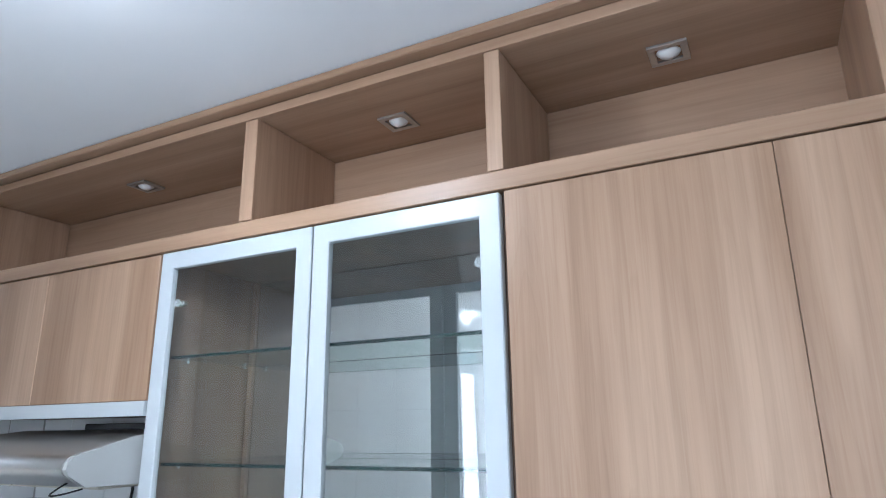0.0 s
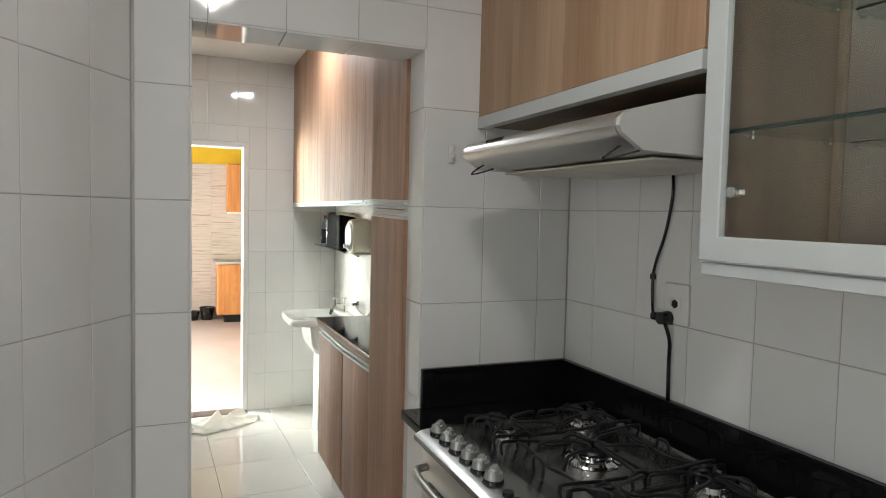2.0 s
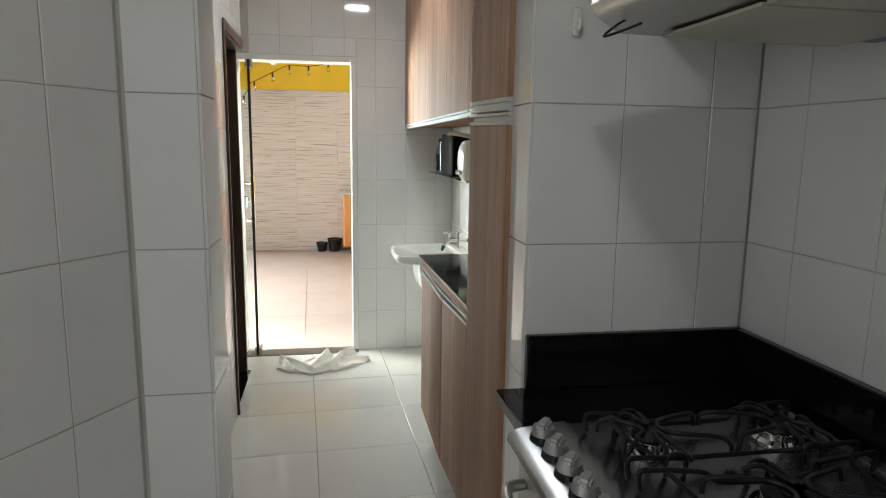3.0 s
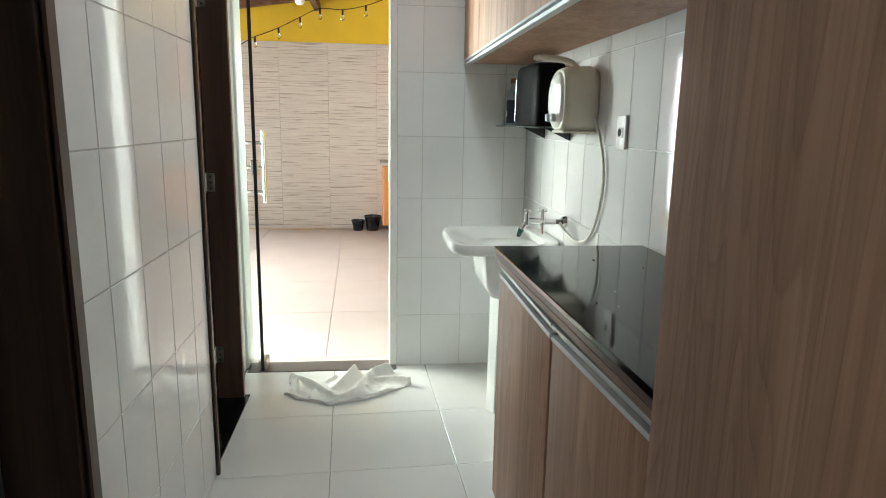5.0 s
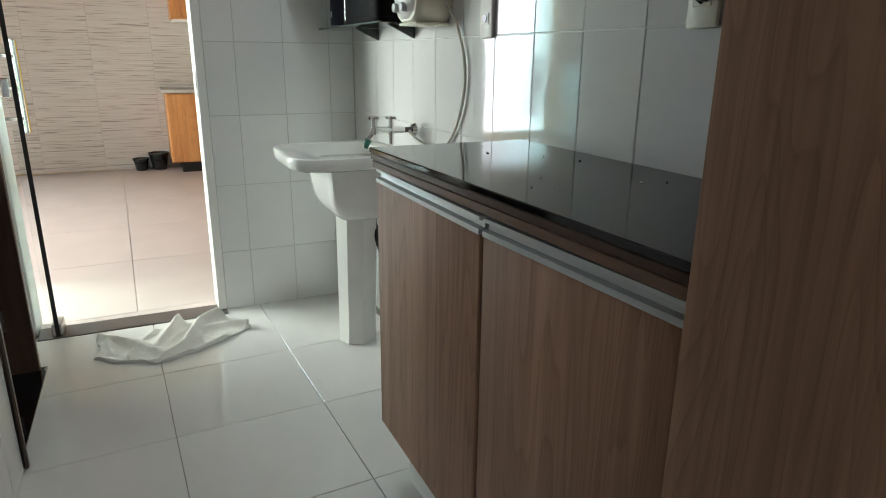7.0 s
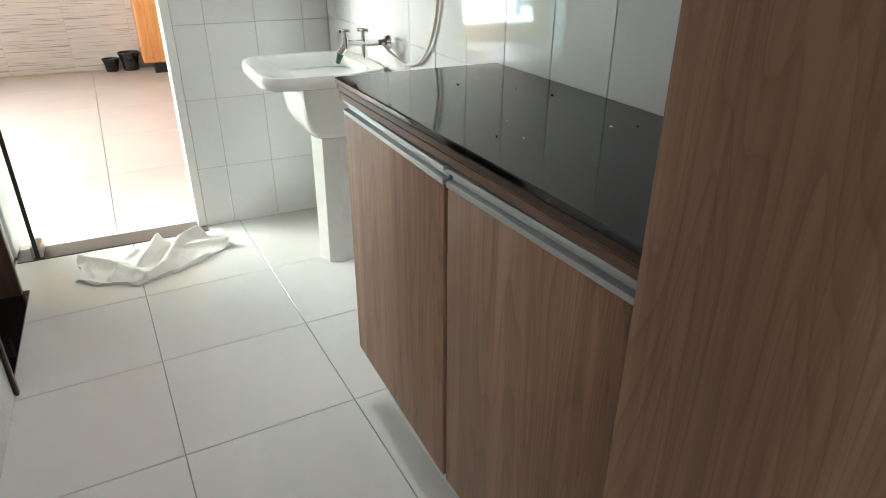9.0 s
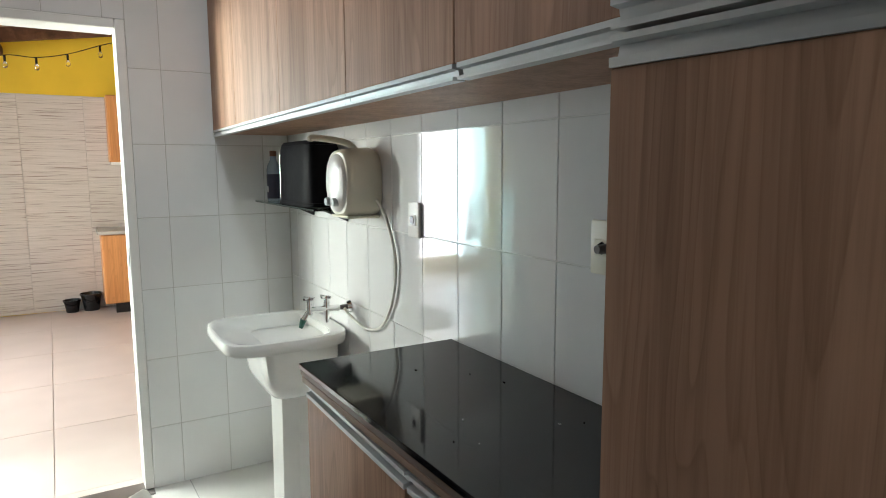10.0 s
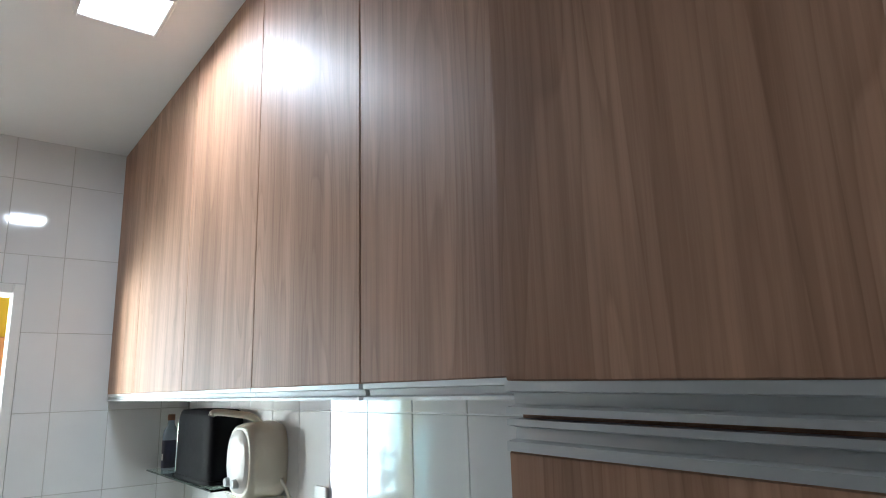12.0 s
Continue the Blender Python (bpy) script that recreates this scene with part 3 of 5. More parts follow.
SX0, SX1, SY0, SY1, SZ = -1.528, -0.722, 2.435, 3.045, 0.893
st = Thing("stove", (-1.125, 2.74, 0.0), "stainless steel five-burner stove with black grates", "stove")
st.add("body", box_bm(SX0 + 0.006, SX1 - 0.006, SY0 + 0.055, SY1, 0.06, SZ - 0.03, 0.004), STEEL)
top = profile_bm([(SY0 + 0.010, SZ - 0.040), (SY0, SZ - 0.030), (SY0 + 0.002, SZ - 0.018), (SY0 + 0.022, SZ - 0.007), (SY0 + 0.115, SZ + 0.002), (SY0 + 0.128, SZ - 0.004), (SY1 - 0.012, SZ - 0.004), (SY1 - 0.008, SZ + 0.004), (SY1, SZ + 0.004), (SY1, SZ - 0.04)], SX0, SX1)
st.add("cooktop", top, DARK_STEEL)
st.add("oven_door", box_bm(SX0 + 0.012, SX1 - 0.012, SY0 + 0.022, SY0 + 0.054, 0.22, SZ - 0.05, 0.005, 2), STEEL)
st.add("oven_glass", box_bm(SX0 + 0.07, SX1 - 0.07, SY0 + 0.0195, SY0 + 0.0225, 0.34, SZ - 0.13, 0.002), BLACK, "dark oven glass")
st.add("handle", tube_bm([(SX0 + 0.06, SY0 + 0.02, 0.80), (SX0 + 0.075, SY0 - 0.018, 0.80), (SX0 + 0.16, SY0 - 0.03, 0.80), (-1.125, SY0 - 0.034, 0.80), (SX1 - 0.16, SY0 - 0.03, 0.80), (SX1 - 0.075, SY0 - 0.018, 0.80), (SX1 - 0.06, SY0 + 0.02, 0.80)], 0.011, 10), STEEL)
st.add("plinth", box_bm(SX0 + 0.03, SX1 - 0.03, SY0 + 0.09, SY1 - 0.02, 0.0, 0.06), BLACK)


def knob(i):
    """A silver knob: black skirt, round drum and a broad grip across it."""
    x, y = -1.472 + 0.068 * i, SY0 + 0.055
    bm = rod_bm((x, y, SZ + 0.004), (x, y + 0.001, SZ + 0.020), 0.0225, 0.0205, 24)
    r = bmesh.ops.create_cube(bm, size=1.0)
    bmesh.ops.scale(bm, vec=(0.022, 0.040, 0.016), verts=r["verts"])
    bmesh.ops.transform(bm, matrix=pose(x, y + 0.001, SZ + 0.024, 0, 0, 52), verts=r["verts"])
    bmesh.ops.bevel(bm, geom=list({e for v in r["verts"] for e in v.link_edges}), offset=0.005, segments=3, affect="EDGES")
    k = st.add("knob", bm, KNOB, "silver plastic knob")
    st.add("skirt", rod_bm((x, y, SZ - 0.006), (x, y, SZ + 0.0038), 0.0265, 0.0245, 24), BLACK, "black knob skirt", k)


KNOB = plain("grey_metallic_plastic", (0.40, 0.40, 0.39), 0.30, 0.6, vary=0.04)
for i in range(6):
    knob(i)
for i in range(2):
    st.add("button", rod_bm((-1.06 + 0.042 * i, SY0 + 0.055, SZ - 0.004), (-1.06 + 0.042 * i, SY0 + 0.055, SZ + 0.003), 0.013, n=16), BLACK, "black push button")
BURN = ((-1.395, 2.665, 0.036), (-1.395, 2.925, 0.036), (-1.165, 2.790, 0.058), (-0.905, 2.925, 0.036), (-0.905, 2.665, 0.036))
for bx, by, br in BURN:
    bu = st.add("burner", lathe_bm([(br * 1.25, -0.003), (br * 1.22, 0.004), (br, 0.010), (br * 0.96, 0.022), (br * 0.9, 0.024), (br * 0.3, 0.024)], 28, (bx, by, SZ)), CHROME)
    st.add("burner_cap", lathe_bm([(br * 0.95, 0.024), (br * 0.97, 0.028), (br * 0.9, 0.033), (br * 0.4, 0.034), (0.001, 0.0335)], 28, (bx, by, SZ)), IRON, "black burner cap", bu)
    if br > 0.05:
        st.add("burner_ring", lathe_bm([(br * 0.55, 0.034), (br * 0.55, 0.038), (br * 0.42, 0.038), (br * 0.42, 0.034)], 24, (bx, by, SZ)), IRON, "inner ring", bu)


def hoop(bm, x, y, w, h, along_x):
    """A foot of the grate: a rod bent into an upright arch."""
    d = (w / 2, 0.0) if along_x else (0.0, w / 2)
    tube_into(bm, [(x - d[0], y - d[1], SZ - 0.002), (x - d[0] * 1.1, y - d[1] * 1.1, SZ + h * 0.55), (x - d[0] * 0.75, y - d[1] * 0.75, SZ + h * 0.92), (x, y, SZ + h),
                   (x + d[0] * 0.75, y + d[1] * 0.75, SZ + h * 0.92), (x + d[0] * 1.1, y + d[1] * 1.1, SZ + h * 0.55), (x + d[0], y + d[1], SZ - 0.002)], 0.0046, 8)


def grate(x0, x1, mids):
    """A wire grate: long hairpin rods over each burner, a bent rod down each side, arched feet between."""
    g = SZ + 0.040
    bm = bmesh.new()
    y0, y1 = SY0 + 0.150, SY1 - 0.035
    xm = (x0 + x1) / 2
    for x, s in ((x0, 1), (x1, -1)):
        tube_into(bm, [(x, y0 - 0.004, SZ), (x, y0 - 0.008, SZ + 0.026), (x, y0 + 0.008, g - 0.006), (x + s * 0.004, y0 + 0.10, g - 0.014), (x + s * 0.022, y0 + 0.13, g - 0.024), (x + s * 0.022, y1 - 0.15, g - 0.024),
                       (x + s * 0.004, y1 - 0.12, g - 0.014), (x, y1 - 0.012, g - 0.006), (x, y1 + 0.006, SZ + 0.026), (x, y1, SZ)], 0.0046, 8)
    for bx, by in mids:
        far = min(y1 - 0.02, by + 0.125)
        near = max(y0 + 0.005, by - 0.125)
        for end, s in ((near, -1), (far, 1)):
            tube_into(bm, [(bx - 0.060, end, SZ + 0.010), (bx - 0.062, end - s * 0.004, g - 0.010), (bx - 0.050, end - s * 0.022, g), (bx - 0.030, by + s * 0.040, g + 0.001), (bx - 0.012, by + s * 0.020, g),
                           (bx + 0.012, by + s * 0.020, g), (bx + 0.030, by + s * 0.040, g + 0.001), (bx + 0.050, end - s * 0.022, g), (bx + 0.062, end - s * 0.004, g - 0.010), (bx + 0.060, end, SZ + 0.010)], 0.0046, 8)
        for e, s in ((x0, -1), (x1, 1)):
            tube_into(bm, [(e, by - 0.030, g - 0.018), (e - s * 0.016, by - 0.010, g - 0.004), (bx + s * 0.030, by - 0.004, g), (bx + s * 0.022, by + 0.006, g), (e - s * 0.016, by + 0.012, g - 0.004), (e, by + 0.030, g - 0.018)], 0.0046, 8)
            hoop(bm, e, by, 0.034, 0.036, False)
    for y, s in ((y0 + 0.04, 1), (y1 - 0.05, -1)):
        tube_into(bm, [(x0, y, g - 0.010), (x0 + (xm - x0) * 0.5, y + s * 0.012, g - 0.020), (xm, y + s * 0.006, g - 0.024), (x1 - (x1 - xm) * 0.5, y + s * 0.012, g - 0.020), (x1, y, g - 0.010)], 0.0046, 8)
        hoop(bm, xm, y - s * 0.02, 0.040, 0.040, True)
    return bm


GR = "black enamelled wire grate"
st.add("grate", grate(SX0 + 0.045, SX0 + 0.225, [BURN[0][:2], BURN[1][:2]]), IRON, GR)
st.add("grate", grate(SX0 + 0.265, SX1 - 0.265, [BURN[2][:2]]), IRON, GR)
st.add("grate", grate(SX1 - 0.235, SX1 - 0.045, [BURN[3][:2], BURN[4][:2]]), IRON, GR)


# ---- ceiling lights ----
for x, y in ((-0.33, 1.95), (-3.49, 2.335)):
    cl = Thing("ceiling_light", (x, y, CEIL), "lit square white panel light on the ceiling", "light", "ceiling panel lights")
    h = 0.108
    bm = bmesh.new()
    for a, b, c, d in ((-h, h, -h, -h + 0.012), (-h, h, h - 0.012, h), (-h, -h + 0.012, -h + 0.012, h - 0.012), (h - 0.012, h, -h + 0.012, h - 0.012)):
        box_into(bm, x + a, x + b, y + c, y + d, CEIL - 0.036, CEIL - 0.0005, 0.002)
    cl.add("frame", bm, WHITE_PL)
    cl.add("diffuser", box_bm(x - h + 0.0125, x + h - 0.0125, y - h + 0.0125, y + h - 0.0125, CEIL - 0.033, CEIL - 0.004), LED)


# ---- laundry cabinets ----
YB, YU = 2.510, 2.598
X_T, X_B = -2.272, -3.262      # left edges of the tall and the base cabinet


def pull(x0, x1, y, z0, z1, flip=False):
    """An aluminium pull profile: lip, groove and returned edge."""
    h = z1 - z0
    o = [(y - 0.002, 0.0), (y - 0.002, 0.30 * h), (y + 0.010, 0.36 * h), (y + 0.012, 0.72 * h), (y - 0.001, 0.80 * h), (y - 0.001, h), (y + 0.022, h), (y + 0.022, 0.0)]
    return profile_bm([(a, z1 - b if flip else z0 + b) for a, b in o], x0, x1)


def fanned(t):
    """The cabinet front runs slightly away from the wall cabinets; the back stays on the wall."""
    for ob in t.ob.children_recursive:
        for v in ob.data.vertices:
            x, y = v.co.x + t.at.x, v.co.y + t.at.y
            v.co.y += 0.055 * max(0.0, x + 2.74) * max(0.0, (YL - y) / (YL - YB))


bc = Thing("base_cabinet", (-2.77, YB, 0.19), "walnut base cabinet with two doors under black top", "cabinet")
bc.add("carcass", box_bm(X_B + 0.004, X_T - 0.004, YB + 0.075, YL - 0.008, 0.19, 0.882), WALNUT)
bc.add("top_rail", box_bm(X_B - 0.004, X_T - 0.010, YB - 0.010, YB + 0.03, 0.886, 0.904, 0.002), RAILWOOD)
# black strip paints the shade of the recess between rail and doors
bc.add("shadow_gap", box_bm(X_B + 0.010, X_T - 0.012, YB + 0.012, YB + 0.0235, 0.883, 0.8858), IRON, "black strip standing in for shade in the gap under the rail")
for x0, x1 in ((X_B, -2.735), (-2.723, X_T - 0.016)):
    d = bc.add("door", box_bm(x0, x1, YB, YB + 0.019, 0.190, 0.850, 0.0025, 2), WALNUT)
    bc.add("pull_profile", pull(x0, x1, YB, 0.8505, 0.8825), ALU, "satin aluminium pull profile", d)
bc.add("plinth", box_bm(X_B + 0.03, X_T - 0.004, YB + 0.07, YL - 0.02, 0.0, 0.188), CERAMIC, "white masonry plinth")
wt = Thing("worktop", (-2.77, YB, 0.91), "black glossy stone worktop with a dark wood edge", "worktop")
wt.add("slab", box_bm(X_B - 0.008, X_T - 0.006, YB - 0.016, YL - 0.008, 0.921, 0.934, 0.002), GRANITE)
wt.add("edge", box_bm(X_B - 0.006, X_T - 0.006, YB - 0.013, YL - 0.008, 0.9055, 0.9205, 0.002), EDGEWOOD, "dark wooden edge under the stone")
rnd_c = random.Random(5)
for k in range(9):
    x, y, w = rnd_c.uniform(-3.1, -2.4), rnd_c.uniform(2.58, 2.86), rnd_c.uniform(0.0015, 0.004)
    wt.add("crumb", box_bm(x, x + w * 1.6, y, y + w, 0.9342, 0.936, 0.0004), BLACK if k % 4 else WHITE_PL)
fanned(bc)
fanned(wt)

tc_ = Thing("tall_cabinet", (-2.11, YB, 0.1), "tall walnut cabinet with a plain full-height door", "cabinet")
tc_.add("carcass", box_bm(X_T + 0.002, XE2 - 0.002, YB + 0.020, YL - 0.008, 0.1, 1.543), WALNUT)
td = tc_.add("door", box_bm(X_T, XE2 + 0.045, YB, YB + 0.019, 0.12, 1.494, 0.0015), WALNUT)
tc_.add("pull_profile", pull(X_T, XE2 + 0.045, YB, 1.4945, 1.525), ALU, "satin aluminium pull profile", td)
tc_.add("plinth", box_bm(X_T + 0.02, XE2 - 0.002, YB + 0.06, YL - 0.02, 0.0, 0.1), WALNUT)
tu = Thing("top_cabinet", (-2.11, YB, 1.545), "walnut top cabinet closed above the tall one", "cabinet")
tu.add("carcass", box_bm(X_T + 0.002, XE2 - 0.002, YB + 0.020, YL - 0.008, 1.546, CEIL - 0.003), WALNUT)
td = tu.add("door", box_bm(X_T, XE2 + 0.045, YB, YB + 0.019, 1.562, CEIL - 0.004, 0.0015), WALNUT)
tu.add("pull_profile", pull(X_T, XE2 + 0.045, YB, 1.530, 1.5615, True), ALU, "satin aluminium pull profile", td)

for t_ in (tc_, tu):
    for ob in t_.ob.children_recursive:
        for v in ob.data.vertices:
            dx = v.co.x + t_.at.x - X_T
            v.co.y += 0.03 * dx * max(0.0, (YL - v.co.y - t_.at.y) / (YL - YB))
            if 1.0 < v.co.z + t_.at.z < 2.5:
                v.co.z -= 0.022 * dx

SEAMS = (XF + 0.004, -4.305, -3.713, -3.183, -2.712, X_T - 0.004)
for i, (x0, x1) in enumerate(zip(SEAMS, SEAMS[1:])):
    uc = Thing("wall_cabinet", ((x0 + x1) / 2, YU, 1.545), "closed walnut wall cabinet reaching up to the ceiling", "cabinet", "laundry wall cabinets")
    uc.add("carcass", box_bm(x0, x1, YU + 0.020, YL - 0.008, 1.552, CEIL - 0.003), WALNUT)
    d = uc.add("door", box_bm(x0 + 0.0015, x1 - 0.0015, YU, YU + 0.019, 1.567, CEIL - 0.004, 0.0015), WALNUT)
    uc.add("pull_profile", pull(x0 + (0.0015 if i < 4 else 0.012), x1 - 0.0015, YU, 1.540, 1.5665, True), ALU, "satin aluminium pull profile", d)


# ---- washing tank ----
def tank():
    t = Thing("washing_tank", (-4.25, 2.70, 0.0), "white ceramic wash tank on a faceted pedestal", "sink")
    cx, cy, rim = -4.205, 2.690, 0.800
    hx, hy = 0.248, 0.230

    def ring(z, ax, ay, oy=0.0, n=40, p=5.0):
        pts = []
        for k in range(n):
            a = 2 * math.pi * k / n
            c, s = math.cos(a), math.sin(a)
            q = (abs(c) ** p + abs(s) ** p) ** (-1 / p)
            pts.append((cx + ax * c * q, cy + oy + ay * s * q, z))
        return pts
    levels = [ring(rim - 0.048, hx * 0.66, hy * 0.55, 0.055), ring(rim - 0.050, hx * 0.90, hy * 0.90), ring(rim - 0.045, hx * 0.97, hy * 0.97), ring(rim - 0.032, hx * 0.998, hy * 0.998), ring(rim - 0.014, hx, hy), ring(rim - 0.003, hx * 0.985, hy * 0.985), ring(rim, hx * 0.95, hy * 0.95),
              ring(rim - 0.006, hx * 0.86, hy * 0.80, -0.012), ring(rim - 0.045, hx * 0.67, hy * 0.55, 0.058, p=6), ring(rim - 0.19, hx * 0.58, hy * 0.46, 0.058, p=5), ring(rim - 0.225, hx * 0.3, hy * 0.25, 0.05, p=2)]

    def loft(rings, cap0=False):
        bm = bmesh.new()
        vs = [[bm.verts.new(p) for p in r] for r in rings]
        n = len(vs[0])
        for a, b in zip(vs, vs[1:]):
            for k in range(n):
                bm.faces.new((a[k], a[(k + 1) % n], b[(k + 1) % n], b[k]))
        bm.faces.new(vs[-1])
        if cap0:
            bm.faces.new(vs[0][::-1])
        bmesh.ops.recalc_face_normals(bm, faces=bm.faces)
        return bm
    t.add("basin", loft(levels), CERAMIC)
    belly = []
    for dz, ax, front, p in ((0.0505, 0.182, 2.596, 9), (0.13, 0.180, 2.602, 9), (0.190, 0.175, 2.612, 8), (0.224, 0.164, 2.627, 7), (0.246, 0.145, 2.645, 6), (0.260, 0.115, 2.664, 5), (0.266, 0.090, 2.680, 4)):
        rear = 2.890 - 0.25 * max(0.0, dz - 0.19)
        belly.append(ring(rim - dz, ax, (rear - front) / 2, (rear + front) / 2 - cy, 64, p))
    t.add("belly", loft(belly, True), CERAMIC)
    t.add("pedestal", loft([ring(0.002, 0.080, 0.082, 0.050, 8, 2), ring(0.02, 0.078, 0.080, 0.050, 8, 2), ring(rim - 0.255, 0.086, 0.086, 0.060, 8, 2)], True), CERAMIC)
    t.add("drain", lathe_bm([(0.024, 0.0), (0.024, 0.003), (0.012, 0.004), (0.001, 0.002)], 16, (cx, cy + 0.05, rim - 0.224)), CHROME)
    t.add("waste_pipe", tube_bm([(cx + 0.02, cy + 0.11, rim - 0.28), (cx + 0.06, cy + 0.13, 0.44), (cx + 0.05, cy + 0.16, 0.36), (cx + 0.04, YL - 0.02, 0.34)], 0.018, 10), BLACK, "dark waste pipe")
    return t


tank()
tap = Thing("double_tap", (-4.018, YL, 0.885), "chrome double wall tap with cross handles", "tap")
tx, tz = -4.018, 0.885
tap.add("flange", rod_bm((tx, YL - 0.0075, tz), (tx, YL - 0.022, tz), 0.024, 0.018, 20), CHROME)
tap.add("pipe", rod_bm((tx, YL - 0.02, tz), (tx, YL - 0.062, tz), 0.010, n=12), SILL, "corroded pipe nipple")
tap.add("body", rod_bm((tx, YL - 0.050, tz), (tx, YL - 0.165, tz + 0.004), 0.012, n=14), CHROME)
for k, (yy, dz) in enumerate(((YL - 0.100, 0.0), (YL - 0.165, 0.0))):
    bm = bmesh.new()
    rod_into(bm, (tx, yy, tz - 0.012), (tx, yy, tz + 0.038), 0.013, 0.009, 14)
    for a in range(4):
        c, s = math.cos(a * math.pi / 2 + 0.5), math.sin(a * math.pi / 2 + 0.5)
        rod_into(bm, (tx, yy, tz + 0.044), (tx + 0.025 * c, yy + 0.025 * s, tz + 0.046), 0.0065, 0.005, 10)
    rod_into(bm, (tx, yy, tz + 0.036), (tx, yy, tz + 0.052), 0.009, n=12)
    tap.add("cross_handle", bm, CHROME)
tap.add("spout", rod_bm((tx, YL - 0.100, tz - 0.008), (tx, YL - 0.100, tz - 0.05), 0.010, 0.008, 12), CHROME)
tap.add("hose_spout", rod_bm((tx, YL - 0.168, tz - 0.004), (tx - 0.008, YL - 0.185, tz - 0.032), 0.011, n=12), CHROME)
tap.add("hose_nozzle", rod_bm((tx - 0.008, YL - 0.185, tz - 0.030), (tx - 0.014, YL - 0.195, tz - 0.062), 0.013, 0.008, 12), GREEN_PL, "dark green hose nozzle")

# ---- small shelf with its things ----
gs = Thing("glass_shelf", (-4.30, YL, 1.255), "narrow dark glass shelf on two small brackets", "shelf")
sg = gs.add("plate", box_bm(-4.742, -3.93, 2.765, YL - 0.008, 1.252, 1.259, 0.001), SHELF_GLASS)
for x in (-4.40, -4.02):
    bm = profile_bm([(YL - 0.0075, 1.2515), (YL - 0.0075, 1.205), (YL - 0.02, 1.21), (YL - 0.11, 1.2515)], x - 0.006, x + 0.006)
    gs.add("bracket", bm, BLACK)
BLACK_SATIN = plain("satin_black_plastic", (0.005, 0.005, 0.006), 0.5, 0.0, 0.02, vary=0.1, relief=0.0)
fr = Thing("black_appliance", (-4.22, 2.85, 1.26), "glossy black kitchen appliance with chrome edge strip", "appliance")


def barrel(ax, ay, levels, n=64, p=5.0):
    bm = bmesh.new()
    rs = []
    for k, z in levels:
        row = []
        for i in range(n):
            a = 2 * math.pi * i / n
            c, q = math.cos(a), math.sin(a)
            m = k * (abs(c) ** p + abs(q) ** p) ** (-1 / p)
            row.append(bm.verts.new((-4.215 + ax * c * m, 2.845 + ay * q * m, z)))
        rs.append(row)
    for a, b in zip(rs, rs[1:]):
        for i in range(n):
            bm.faces.new((a[i], a[(i + 1) % n], b[(i + 1) % n], b[i]))
    bm.faces.new(rs[-1])
    bm.faces.new(rs[0][::-1])
    bmesh.ops.recalc_face_normals(bm, faces=bm.faces)
    return bm


fr.add("body", barrel(0.205, 0.070, [(1.0, 1.2755), (1.0, 1.30), (0.99, 1.44), (0.97, 1.470), (0.93, 1.486)]), BLACK_SATIN)
fr.add("base", barrel(0.212, 0.073, [(0.97, 1.2595), (1.0, 1.262), (1.0, 1.272), (0.99, 1.275)]), BLACK_SATIN)
fr.add("lid", barrel(0.190, 0.065, [(1.0, 1.4865), (0.98, 1.494), (0.90, 1.502), (0.5, 1.505)]), BLACK_SATIN)
fr.add("chrome_strip", rod_bm((-4.385, 2.790, 1.282), (-4.383, 2.791, 1.452), 0.011, n=16), CHROME, "bright chrome strip")
fr.add("lever", box_bm(-4.442, -4.4225, 2.835, 2.855, 1.34, 1.43, 0.004), BLACK)

pf = Thing("water_purifier", (-3.80, YL, 1.25), "cream plastic wall water purifier with two dials", "water purifier")
px, pz = -3.800, 1.352
bm = bmesh.new()


def oval(y, a, b, n=36, p=3.2):
    out = []
    for k in range(n):
        t = 2 * math.pi * k / n
        c, s = math.cos(t), math.sin(t)
        q = (abs(c) ** p + abs(s) ** p) ** (-1 / p)
        out.append((px + a * c * q, y, pz + b * s * q))
    return out


rings = [[bm.verts.new(p) for p in oval(y, a, b)] for y, a, b in ((YL - 0.0078, 0.090, 0.108), (YL - 0.03, 0.100, 0.117), (YL - 0.105, 0.100, 0.112), (YL - 0.122, 0.094, 0.106), (YL - 0.128, 0.088, 0.100))]
for r0, r1 in zip(rings, rings[1:]):
    for k in range(36):
        bm.faces.new((r0[k], r0[(k + 1) % 36], r1[(k + 1) % 36], r1[k]))
bm.faces.new(rings[0][::-1])
bm.faces.new(rings[-1])
bmesh.ops.recalc_face_normals(bm, faces=bm.faces)
pf.add("housing", bm, CREAM_PL)
bm = bmesh.new()
rings = [[bm.verts.new(p) for p in oval(y, a, b, 36, 2.4)] for y, a, b in ((YL - 0.1285, 0.082, 0.095), (YL - 0.138, 0.076, 0.088), (YL - 0.146, 0.055, 0.066), (YL - 0.149, 0.02, 0.03))]
for r0, r1 in zip(rings, rings[1:]):
    for k in range(36):
        bm.faces.new((r0[k], r0[(k + 1) % 36], r1[(k + 1) % 36], r1[k]))
bm.faces.new(rings[-1])
bm.faces.new(rings[0][::-1])
bmesh.ops.recalc_face_normals(bm, faces=bm.faces)
pf.add("front_cover", bm, WHITE_PL, "glossy white domed front")
for dx in (-0.032, 0.03):
    pf.add("dial", rod_bm((px + dx, YL - 0.134, pz - 0.060), (px + dx, YL - 0.158, pz - 0.061), 0.016, 0.013, 16), WHITE_ALU, "grey dial")
